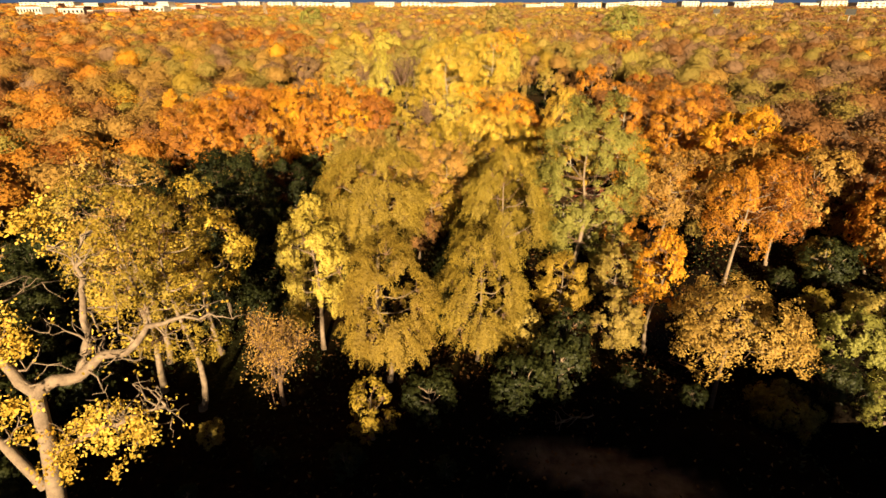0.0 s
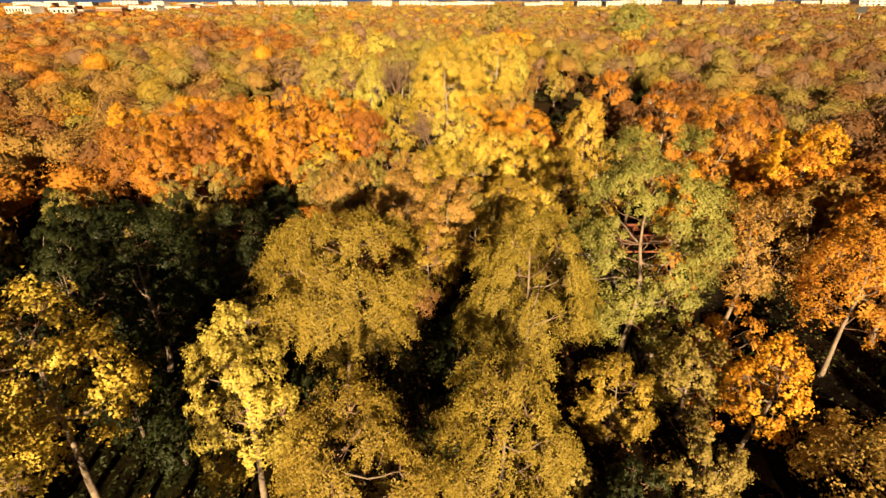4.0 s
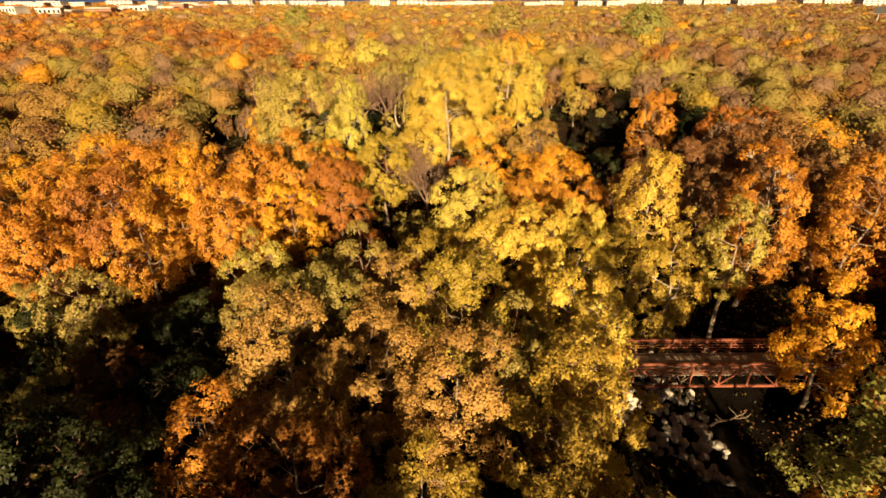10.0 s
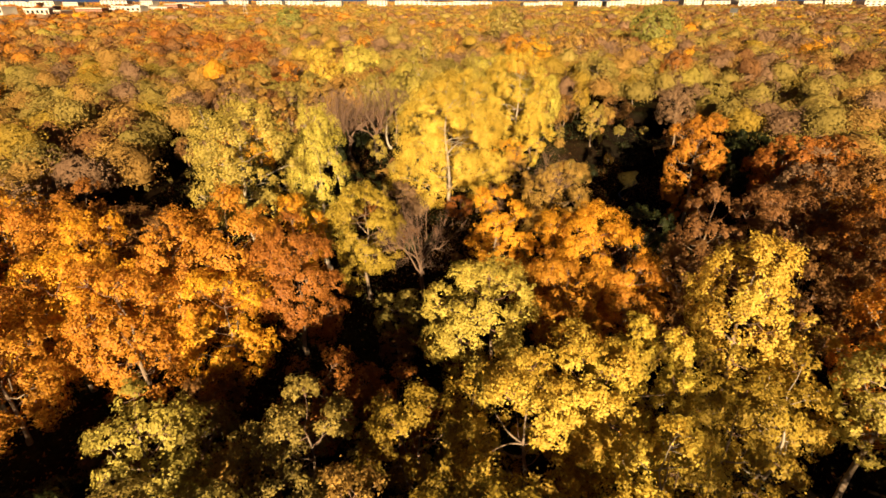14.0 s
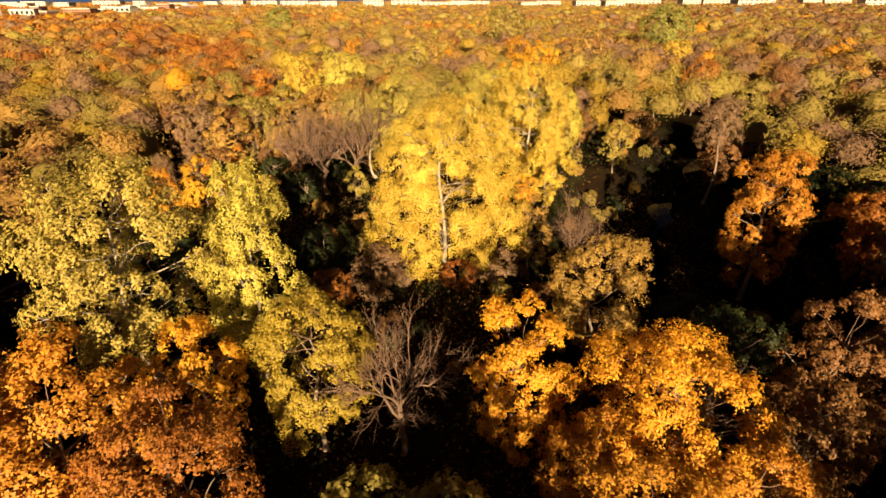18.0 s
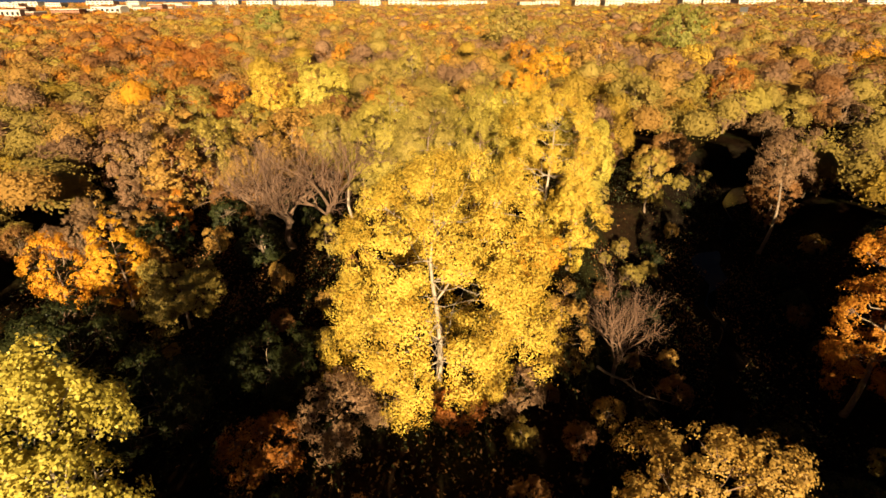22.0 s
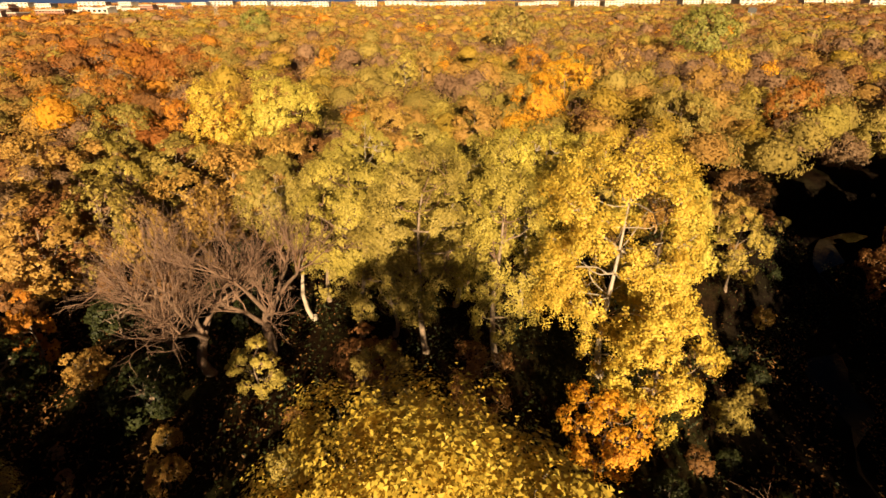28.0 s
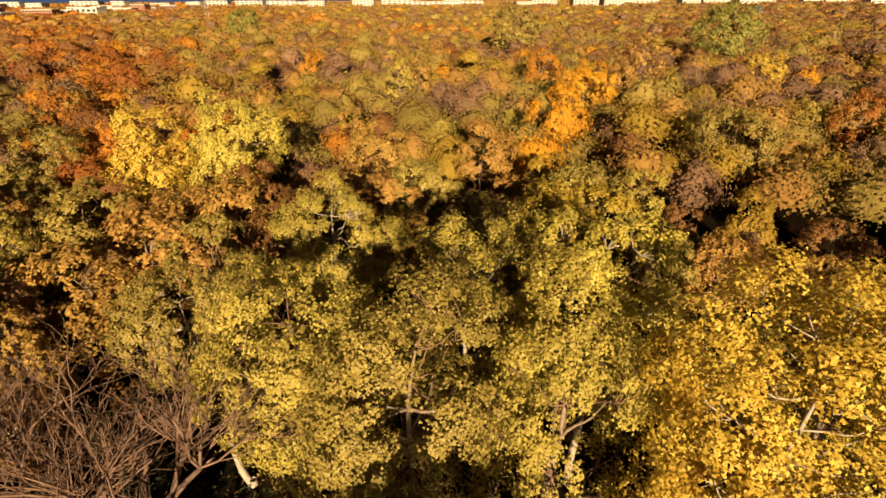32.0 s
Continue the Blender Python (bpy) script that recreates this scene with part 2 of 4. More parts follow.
def bent(rng, a, b, steps, sway, rise=0.0):
    """A gently crooked line from a to b."""
    t = np.linspace(0, 1, steps + 1)[:, None]
    a, b = np.asarray(a, float), np.asarray(b, float)
    length = np.linalg.norm(b - a)
    off = sum(rng.normal(0, sway * length / (0.6 + 0.5 * k), 3) * np.sin(k * math.pi * t) for k in (1, 2, 3))
    off[:, 2] += rise * length * np.sin(math.pi * t[:, 0])
    return a + (b - a) * t + off


def kites(rng, centres, outward, size, spread=0.9):
    """Small folded leaf blades, one a centre."""
    n = len(centres)
    nor = outward + rng.normal(0, spread, (n, 3)) + [0, 0, 0.25]
    nor /= np.linalg.norm(nor, axis=1, keepdims=True) + 1e-9
    u = np.cross(nor, rng.normal(0, 1, (n, 3)))
    u /= np.linalg.norm(u, axis=1, keepdims=True) + 1e-9
    w = np.cross(nor, u)
    s = (size * rng.uniform(0.6, 1.35, n))[:, None]
    fold = nor * s * 0.14
    v = np.stack([centres - u * s * 0.55, centres + w * s * 0.4 + fold, centres + u * s * 0.6, centres - w * s * 0.4 + fold], 1)
    return v.reshape(-1, 3), np.arange(4 * n, dtype="i4").reshape(-1, 4)


def blades(rng, centres, outward, size, spread=0.45, narrow=1.0, hang=0.0):
    """Three-cornered leaves, one a centre; narrow below 1 makes them long and thin, hang turns their tips down."""
    n = len(centres)
    nor = outward + rng.normal(0, spread, (n, 3)) + [0, 0, 0.2]
    nor /= np.linalg.norm(nor, axis=1, keepdims=True) + 1e-9
    u = np.cross(nor, rng.normal(0, 1, (n, 3)))
    u[:, 2] -= hang
    u /= np.linalg.norm(u, axis=1, keepdims=True) + 1e-9
    w = np.cross(nor, u)
    w /= np.linalg.norm(w, axis=1, keepdims=True) + 1e-9
    s = (size * rng.uniform(0.7, 1.2, n))[:, None]
    k = math.sqrt(narrow)
    v = np.stack([centres + u * s * 0.72 / k, centres - u * s * 0.3 / k + w * s * 0.55 * k, centres - u * s * 0.38 / k - w * s * 0.5 * k], 1)
    return v.reshape(-1, 3), np.arange(3 * n, dtype="i4").reshape(-1, 3)


def spread_out(rng, n):
    """n unit directions."""
    g = rng.normal(0, 1, (n, 3))
    return g / (np.linalg.norm(g, axis=1, keepdims=True) + 1e-9)


def unit(v):
    return v / (np.linalg.norm(v, axis=1, keepdims=True) + 1e-9)


def crown_points(rng, r, h, lobes, count, form):
    """Leaf centres of a crown about the origin, radius r and height h: boughs, each a billow of tufts, each tuft a shell of leaves.
    Also the leaves' outward ways, the boughs' centres and radii, and where each tuft grows from and to."""
    k = np.arange(lobes) + 0.5
    lift = 1 - 1.86 * k / lobes
    turn = k * 2.39996 + rng.normal(0, 0.4, lobes)
    flat = np.sqrt(np.maximum(1 - lift ** 2, 0.02))
    g = np.stack([np.cos(turn) * flat, np.sin(turn) * flat, lift], 1)
    c = g * rng.uniform(0.5, 0.8, lobes)[:, None] * [r, r, h / 2]
    if form == "upright":
        c[:, :2] *= (1.3 - 0.85 * np.clip(c[:, 2:3] / h + 0.5, 0, 1) ** 1.2)
    if form == "broad":
        c[:, :2] *= 1.32 - 0.62 * np.clip(c[:, 2:3] / h + 0.5, 0, 1)
    if form == "spread":
        c[:, 2] = np.abs(c[:, 2]) * 1.1 - h * 0.2
    if form in ("round", "weep"):
        c[:, :2] *= 1 - 0.3 * np.clip(-c[:, 2:3] / (h / 2), 0, 1)
    lr = r * rng.uniform(0.3, 0.5, lobes) * (15.0 / max(lobes, 15)) ** 0.33
    tall = np.array([1.0, 1.0, 1.35 if form == "upright" else 0.8])
    tufts = 22
    of = np.repeat(np.arange(lobes), tufts)
    crown_way = unit(c / [r, r, h / 2])
    way = unit(spread_out(rng, lobes * tufts) + 0.75 * crown_way[of] + [0, -0.1, 0.35])
    tuft = c[of] + way * (lr[of] * rng.uniform(0.45, 1.0, len(of)))[:, None] * tall
    size = lr[of] * rng.uniform(0.17, 0.34, len(of))
    on = rng.choice(len(of), count, p=size ** 2 / (size ** 2).sum())
    d = unit(spread_out(rng, count) + 0.6 * way[on] + [0, 0, 0.2])
    if form == "weep":
        s = rng.uniform(0, 1, count)
        run = unit(way[on] * [1, 1, 0.35] + 0.4 * crown_way[of[on]] * [1, 1, 0])
        reach = lr[of[on]] * 0.7
        lf = tuft[on] + run * (reach * s)[:, None] + spread_out(rng, count) * (reach * rng.uniform(0.05, 0.4, count) * (1.1 - 0.5 * s))[:, None]
        lf[:, 2] -= 0.6 * reach * s ** 2
        out = 0.35 * d + 0.6 * run + [0, -0.2, 0.35]
    else:
        far = rng.uniform(0.5, 1.05, count) + 0.6 * (rng.random(count) < 0.06)
        lf = tuft[on] + d * (size[on] * far)[:, None] * tall
        out = 0.65 * d + 0.45 * way[on] + 0.3 * crown_way[of[on]]
    wide = r / np.quantile(np.hypot(lf[:, 0], lf[:, 1]), 0.985)
    deep = h / (np.quantile(lf[:, 2], 0.997) - np.quantile(lf[:, 2], 0.003))
    fit = np.array([wide, wide, deep])
    drop = np.array([0, 0, h / 2 - np.quantile(lf[:, 2], 0.997) * deep])
    return lf * fit + drop, out, c * fit + drop, lr * wide, (c[of] * fit + drop, tuft * fit + drop)


# ---- the lie of the land ----
CREEK = [(90, 16), (50, 25), (34, 28), (27, 36), (25.5, 50), (25, 66), (25, 80), (23, 98), (23.5, 113), (28, 132), (32, 147), (41, 168), (50, 180), (62, 200), (100, 214), (170, 225), (320, 230)]
BANKS = np.array(CREEK, float)


def creek_distance(x, y):
    """Metres to the creek's middle line, for arrays."""
    x, y = np.asarray(x, float), np.asarray(y, float)
    p = np.stack([x + 1.1 * np.sin(0.37 * y) + 0.5 * np.sin(0.93 * y + 0.2 * x), y + 0.9 * np.sin(0.41 * x + 1)], -1)
    best = np.full(p.shape[:-1], 1e9)
    for a, b in zip(BANKS[:-1], BANKS[1:]):
        ab = b - a
        t = np.clip(((p - a) @ ab) / (ab @ ab), 0, 1)
        best = np.minimum(best, np.linalg.norm(p - a - t[..., None] * ab, axis=-1))
    return best


def land(x, y):
    """Ground height, for arrays."""
    x, y = np.asarray(x, float), np.asarray(y, float)
    d = creek_distance(x, y)
    wide = 3.0 + 6.5 * np.clip((y - 100) / 25, 0, 1) * np.clip((190 - y) / 20, 0, 1)
    t = np.clip((d - wide) / np.where(y < 70, 6.0, 9.0), 0, 1)
    z = -5.6 + 5.6 * t * t * (3 - 2 * t)
    z = z + 0.35 * np.sin(x * 0.13 + 1.0) * np.cos(y * 0.11) + 0.15 * np.sin(x * 0.47 + y * 0.39)
    return z + 0.10 * np.sin(x * 1.1 + 2 * np.sin(y * 0.7)) * np.sin(y * 0.9)


def ground_z(x, y):
    return float(land(np.array([x]), np.array([y]))[0])


def axis(lo, hi, fine, far, growth):
    mid = np.arange(lo, hi + fine, fine)
    up, s = [], fine
    while (up[-1] if up else hi) < far:
        s *= growth
        up.append((up[-1] if up else mid[-1]) + s)
    return mid, np.array(up)


def build_ground():
    mid, up = axis(-70, 90, 1.0, 4200, 1.22)
    xs = np.concatenate([(-70 - (up - mid[-1]))[::-1], mid, up])
    mid, up = axis(-30, 240, 1.0, 4500, 1.2)
    ys = np.concatenate([[-4000, -1500, -500, -200, -100, -60], mid, up])
    X, Y = np.meshgrid(xs, ys)
    v = np.stack([X, Y, land(X, Y)], -1).reshape(-1, 3)
    i, j = np.meshgrid(np.arange(len(ys) - 1), np.arange(len(xs) - 1), indexing="ij")
    a = i * len(xs) + j
    q = np.stack([a, a + 1, a + 1 + len(xs), a + len(xs)], -1).reshape(-1, 4)
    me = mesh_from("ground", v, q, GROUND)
    me.polygons.foreach_set("use_smooth", np.ones(len(q), bool))
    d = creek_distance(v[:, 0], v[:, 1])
    # mask of the shade-darkened soil along the creek and in the near hollow
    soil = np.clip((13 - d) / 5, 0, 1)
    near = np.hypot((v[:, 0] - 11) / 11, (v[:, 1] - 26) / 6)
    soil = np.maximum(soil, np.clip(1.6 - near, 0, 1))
    me.attributes.new("shade_dark_soil", "FLOAT", "POINT").data.foreach_set("value", soil.astype("f4"))
    bar = 1.3 - np.hypot((v[:, 0] - 11.5) / 6.0, (v[:, 1] - 24.5 + 0.3 * (v[:, 0] - 11.5)) / 1.8)
    me.attributes.new("sandbar", "FLOAT", "POINT").data.foreach_set("value", np.clip(bar * 2, 0, 1).astype("f4"))
    tagged(new("ground", me), "woodland floor of brown leaf litter, dry grass and bare soil, colours darkened for shade", "ground", kind="structure")


build_ground()


def build_water():
    pts = []
    for a, b in zip(BANKS[:-1], BANKS[1:]):
        for t in np.linspace(0, 1, 8, endpoint=False):
            pts.append(a + (b - a) * t)
    pts = np.array(pts)
    for _ in range(3):
        pts[1:-1] = (pts[:-2] + pts[1:-1] + pts[2:]) / 3
    d = np.gradient(pts, axis=0)
    d /= np.linalg.norm(d, axis=1, keepdims=True)
    n = np.stack([-d[:, 1], d[:, 0]], 1)
    run = np.cumsum(np.r_[0, np.linalg.norm(np.diff(pts, axis=0), axis=1)])
    pool = np.clip(np.sin(run * 0.16 + 0.8) + 0.5 * np.sin(run * 0.41), 0, 1)[:, None]
    rows = [np.column_stack([pts + n * (w * (0.05 + 1.9 * pool) + 0.8 * np.sin(run * 0.5)[:, None]), np.full(len(pts), -5.42)]) for w in (-1.0, -0.3, 0.3, 1.0)]
    v = np.stack(rows, 1).reshape(-1, 3)
    i, j = np.meshgrid(np.arange(len(pts) - 1), np.arange(3), indexing="ij")
    a = i * 4 + j
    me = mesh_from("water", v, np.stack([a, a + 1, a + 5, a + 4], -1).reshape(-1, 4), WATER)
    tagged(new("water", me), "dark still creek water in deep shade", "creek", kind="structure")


build_water()

# ---- trees ----
COLOUR_WORDS = {"yellow": "bright yellow", "pale": "pale yellow-green", "lime": "yellow-green", "ochre": "ochre yellow", "willow": "dull olive-gold", "olive": "olive green", "brown": "dull brown",
                "green": "green", "dark": "dark green, shade-deepened", "golden": "golden orange", "orange": "orange", "rust": "rusty orange",
                "russet": "russet brown", "tan": "faded tan"}
FORM_WORDS = {"round": "broad rounded crown", "upright": "tall narrow crown", "spread": "wide spreading crown", "broad": "very wide full crown", "weep": "drooping feathery crown"}
PLANTED = []


def tree(x, y, top, r, colour, form="round", h=None, seed=1, leaf=None, dense=1.0, pale=False, lean=(0.0, 0.0), lobes=None, open_front=0.0):
    """A tree of its own: trunk, limbs, twigs and a crown of single leaves. top: height of its tip; r: crown radius; h: crown height."""
    rng = np.random.default_rng(seed * 7919 + int(abs(x * 31 + y * 17)))
    leaf = leaf or (0.135 if -17 < x < 17 else 0.165)
    base = ground_z(x, y)
    height = top - base
    h = min(h or height * 0.9, height * 0.95)
    cz = height - h / 2
    bark = PALE_BARK if pale else BARK
    ob = new("tree")
    ob.location = (x, y, base)
    tagged(ob, f"{COLOUR_WORDS[colour]} autumn tree with {FORM_WORDS[form]}" + (" and whitish bark" if pale else ""), "tree", "woodland trees")
    PLANTED.append((x, y, r))
    area = 4 * math.pi * ((r * r * 2 + r * h / 2) / 3)
    count = int(dense * area * 1.7 / (leaf * leaf))
    lobes = lobes or int(12 + 0.8 * r * h / 4)
    lf, out, c, lr, sp = crown_points(rng, r, h, lobes, count, form)
    sway = np.array([lean[0], lean[1], 0.0])
    shift = np.array([0, 0, cz]) + sway
    lf, c = lf + shift, c + shift
    starts, ends = sp[0] + shift, sp[1] + shift
    keep = lf[:, 2] > 0.3
    if open_front:
        shut = np.hypot((lf[:, 0] - sway[0]) / open_front, (lf[:, 2] - height * 0.42) / (height * 0.3)) > rng.uniform(0.5, 1.25, len(lf))
        keep &= shut | (lf[:, 1] > 0)
    v, q = blades(rng, lf[keep], out[keep], leaf, 0.2 if form == "weep" else 0.3, 0.7 if form == "weep" else 1.0, 0.5 if form == "weep" else 0.2)
    part("crown", mesh_from("crown", v, q, LEAF[colour]), ob)
    thick = 0.010 * height + 0.04
    tt = Tubes(8)
    tip = np.array([0, 0, cz + h * 0.22]) + sway
    line = bent(rng, (0, 0, -0.4), tip, 9, 0.022)
    tt.add(line, np.linspace(thick * 1.25, thick * 0.25, len(line)))
    flare = bent(rng, (0, 0, -0.5), (0, 0, 0.5), 2, 0.0)
    tt.add(flare, [thick * 1.9, thick * 1.5, thick * 1.22])
    part("trunk", tt.mesh("trunk", bark), ob)
    order = np.argsort(-np.linalg.norm(c[:, :2] - sway[:2], axis=1))
    tw = Tubes(3)
    for n, k in enumerate(order):
        goal = c[k]
        drop = 0.35 + 0.35 * rng.random()
        zt = np.clip(goal[2] - drop * np.linalg.norm(goal[:2] - sway[:2]) - 0.4, height * 0.18, tip[2] - 0.2)
        idx = int(np.clip(np.searchsorted(line[:, 2], zt), 1, len(line) - 1))
        start = line[idx]
        p = bent(rng, start, goal + (0, 0, 0.1), 6, 0.05, -0.07)
        rad = thick * (0.4 if n < 7 else 0.26) * np.linspace(1, 0.22, len(p))
        if n < 7:
            lb = Tubes(6)
            lb.add(p, rad)
            part("limb", lb.mesh("limb", bark), ob)
        else:
            tw.add(p, rad)
    for k in rng.permutation(len(starts))[:130 if leaf < 0.2 else 40]:
        mid = (starts[k] + ends[k]) / 2 + rng.normal(0, 0.12, 3)
        tw.add([starts[k], mid, ends[k]], [0.045, 0.03, 0.01])
    tagged(part("fine_branching", tw.mesh("fine_branching", bark if pale else TWIG), ob), kind="stuff")
    return ob


def bare(x, y, top, r, seed=1, leaves=None, amount=0.15, stout=1.0):
    """A leafless or nearly leafless tree: trunk, main limbs and a fan of fine twigs."""
    rng = np.random.default_rng(seed * 104729 + int(abs(x * 31 + y * 17)))
    base = ground_z(x, y)
    height = top - base
    ob = new("bare_tree")
    ob.location = (x, y, base)
    tagged(ob, "leafless grey-brown tree with a fan of fine twigs", "tree", "woodland trees")
    PLANTED.append((x, y, r))
    thick = (0.012 * height + 0.04) * stout
    trunk, twigs, ends = Tubes(7), Tubes(3), []
    wood = DARK_BARK
    fork = height * rng.uniform(0.25, 0.4)
    line = bent(rng, (0, 0, -0.4), (rng.normal(0, 0.3), rng.normal(0, 0.3), fork), 5, 0.03)
    trunk.add(line, np.linspace(thick * 1.3, thick, len(line)))
    part("trunk", trunk.mesh("trunk", wood), ob)

    def grow(start, direction, length, rad, level, sink):
        end = start + direction * length
        p = bent(rng, start, end, 5 if level < 2 else 3, 0.05, 0.03)
        sink.add(p, np.linspace(rad, rad * 0.45, len(p)))
        if level >= 4:
            ends.append(p[-1])
            return
        for i in range((6, 6, 6, 5)[level]):
            at = p[rng.integers(max(1, len(p) // 3), len(p))]
            d = direction + rng.normal(0, 0.48, 3)
            d[2] += 0.18
            d /= np.linalg.norm(d)
            grow(at, d, length * rng.uniform(0.5, 0.74), max(rad * 0.42, 0.011), level + 1, twigs)

    n = 6
    for i in range(n):
        a = i * 2 * math.pi / n + rng.uniform(-0.4, 0.4)
        s = r / height * rng.uniform(0.8, 2.1)
        d = np.array([math.cos(a) * s, math.sin(a) * s, 0.75])
        d /= np.linalg.norm(d)
        limb = Tubes(6)
        grow(line[-1 - (i % 2)], d, (height - fork) * rng.uniform(0.42, 0.6), thick * 0.62, 1, limb)
        part("limb", limb.mesh("limb", wood), ob)
    tagged(part("fine_branching", twigs.mesh("fine_branching", TWIG), ob), kind="stuff")
    if leaves:
        e = np.array(ends)
        e = e[rng.random(len(e)) < amount * 3]
        lf = np.repeat(e, 5, 0) + rng.normal(0, 0.22, (len(e) * 5, 3))
        v, q = blades(rng, lf, np.tile([0, -0.5, 0.5], (len(lf), 1)), 0.12)
        part("crown", mesh_from("crown", v, q, LEAF[leaves]), ob)
    return ob


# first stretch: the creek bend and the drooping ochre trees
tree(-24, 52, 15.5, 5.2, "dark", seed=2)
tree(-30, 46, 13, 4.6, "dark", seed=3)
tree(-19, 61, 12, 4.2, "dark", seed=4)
tree(-11.2, 38.2, 15.2, 3.2, "pale", "upright", h=13, seed=5, dense=1.2)
tree(-6.4, 45.0, 17.5, 5.8, "willow", "weep", h=9.5, seed=6, leaf=0.095, lobes=26)
tree(-4.6, 34.0, 13.5, 4.6, "willow", "weep", h=12, seed=7, leaf=0.095)
tree(6.2, 49.0, 15.8, 5.4, "willow", "weep", h=12, seed=8, leaf=0.095, lobes=24)
tree(3.2, 37.0, 12.6, 4.4, "willow", "weep", h=12.5, seed=9, leaf=0.095)
tree(15.3, 52.0, 20.8, 6.1, "green", h=18, seed=10, lobes=46, dense=1.25)
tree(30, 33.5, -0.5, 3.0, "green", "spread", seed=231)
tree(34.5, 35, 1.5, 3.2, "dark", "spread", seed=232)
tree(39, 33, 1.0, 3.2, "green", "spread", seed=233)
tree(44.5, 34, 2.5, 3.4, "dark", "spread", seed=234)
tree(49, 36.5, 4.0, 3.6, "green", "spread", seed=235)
tree(20.6, 41.5, 10.8, 2.7, "golden", "upright", h=8, seed=11, dense=0.7)
tree(24.7, 35.0, 8.6, 6.4, "tan", "spread", h=6.0, seed=12, dense=0.5)
tree(33.6, 52, 13.8, 5.2, "orange", h=10.5, seed=13, dense=0.5)
tree(40, 55, 13.6, 4.6, "rust", h=10, seed=14, dense=0.5)
tree(26.8, 57, 14.2, 4.8, "tan", h=10.5, seed=15, dense=0.55)
tree(-20.5, 37.5, 16.8, 4.3, "yellow", h=10, seed=16, dense=0.7)
bare(-12.8, 30.8, 9.0, 2.2, seed=18, leaves="tan", amount=0.2)
tree(-5.2, 27.4, 5.6, 1.9, "ochre", h=5.4, seed=19, dense=0.6)
tree(18, 46, 8, 3.2, "olive", seed=211)
tree(12, 44, 7, 3.0, "ochre", seed=212)
tree(16, 38.5, 6, 2.8, "olive", seed=213)
tree(11, 37, 5, 2.4, "dark", seed=214)
tree(37, 37.5, 4.5, 3.4, "green", "spread", seed=215)
tree(42.5, 41, 4.2, 3.2, "olive", "spread", seed=216)
tree(21.5, 48, 9, 2.8, "orange", seed=217, dense=0.7)
# second stretch: round the footbridge
tree(-10.6, 70, 13.0, 4.8, "tan", seed=21)
tree(-10, 76, 12.0, 3.8, "olive", seed=240)
tree(-22, 79, 7, 3.4, "dark", seed=241)
tree(-15.5, 78, 9.5, 3.4, "olive", seed=242)
tree(-17.0, 83, 11.4, 3.7, "lime", seed=243)
tree(-7.4, 82, 12.4, 3.8, "olive", seed=244)
tree(-1.5, 82.5, 11.5, 3.8, "ochre", seed=245)
tree(22.5, 60.5, 11.5, 3.2, "orange", seed=246, dense=0.6)
tree(-8.5, 62.5, 11.0, 4.0, "rust", seed=22, dense=0.8)
tree(0.5, 67, 12.2, 4.3, "tan", seed=23, dense=0.85)
tree(6.5, 64.5, 13.2, 3.8, "ochre", seed=24)
tree(9.0, 66.0, 12.0, 3.4, "yellow", seed=255)
tree(8.5, 73, 12.8, 3.9, "yellow", seed=25)
tree(1.0, 75, 14.0, 4.2, "ochre", seed=26)
tree(-4.5, 76, 12.5, 3.8, "tan", seed=27)
tree(-11.5, 55.5, 11.0, 4.2, "ochre", seed=28)
tree(-3, 56, 7.0, 3.0, "russet", seed=29, dense=0.6)
tree(8.6, 57.5, 10.0, 3.0, "willow", "weep", seed=30, leaf=0.11)
tree(4.4, 83.5, 13.0, 4.6, "yellow", seed=31)
tree(2.9, 91.5, 14.6, 4.8, "pale", h=11, seed=32)
tree(10.5, 80, 12.0, 4.0, "yellow", seed=33, dense=0.8, pale=True)
tree(12.5, 88, 12.2, 4.0, "yellow", seed=34)
tree(17, 88.5, 9.8, 4.0, "ochre", seed=35)
tree(21.9, 93.4, 15.8, 4.2, "yellow", "upright", seed=36, h=11)
tree(27.5, 86, 13, 3.2, "lime", seed=37, h=10)
tree(32, 90, 16.5, 4.8, "orange", seed=38, pale=True)
tree(40, 86.5, 17, 5.0, "orange", seed=39)
tree(47, 94, 16, 5.0, "rust", seed=40)
tree(38, 99, 14, 4.6, "russet", seed=41)
tree(31.6, 77, 9.8, 4.2, "golden", seed=42)
tree(34.5, 71.5, 10, 3.4, "orange", seed=43)
tree(-28.6, 77, 11.0, 3.6, "olive", seed=44, dense=0.8)
tree(-21, 79, 7.5, 3.0, "dark", seed=45)
tree(-14.5, 65.5, 9.5, 3.4, "orange", seed=110, dense=0.7)
tree(-18, 70.5, 8, 3.4, "dark", seed=111)
tree(-5, 69.5, 12, 4.0, "tan", seed=112)
tree(4.0, 70.5, 12.3, 3.8, "olive", seed=113)
tree(-1.5, 61.5, 9.5, 3.6, "ochre", seed=114, dense=0.8)
tree(11.8, 75.5, 10.5, 3.2, "yellow", seed=115, dense=0.8, pale=True)
tree(17.5, 85, 9.6, 3.8, "ochre", seed=116, dense=0.8)
tree(22.5, 87.5, 9.6, 3.6, "ochre", seed=117, dense=0.8, pale=True)
tree(25.5, 91, 10, 3.6, "yellow", seed=118, dense=0.8)
tree(8, 85.5, 12.8, 4.2, "yellow", seed=119)
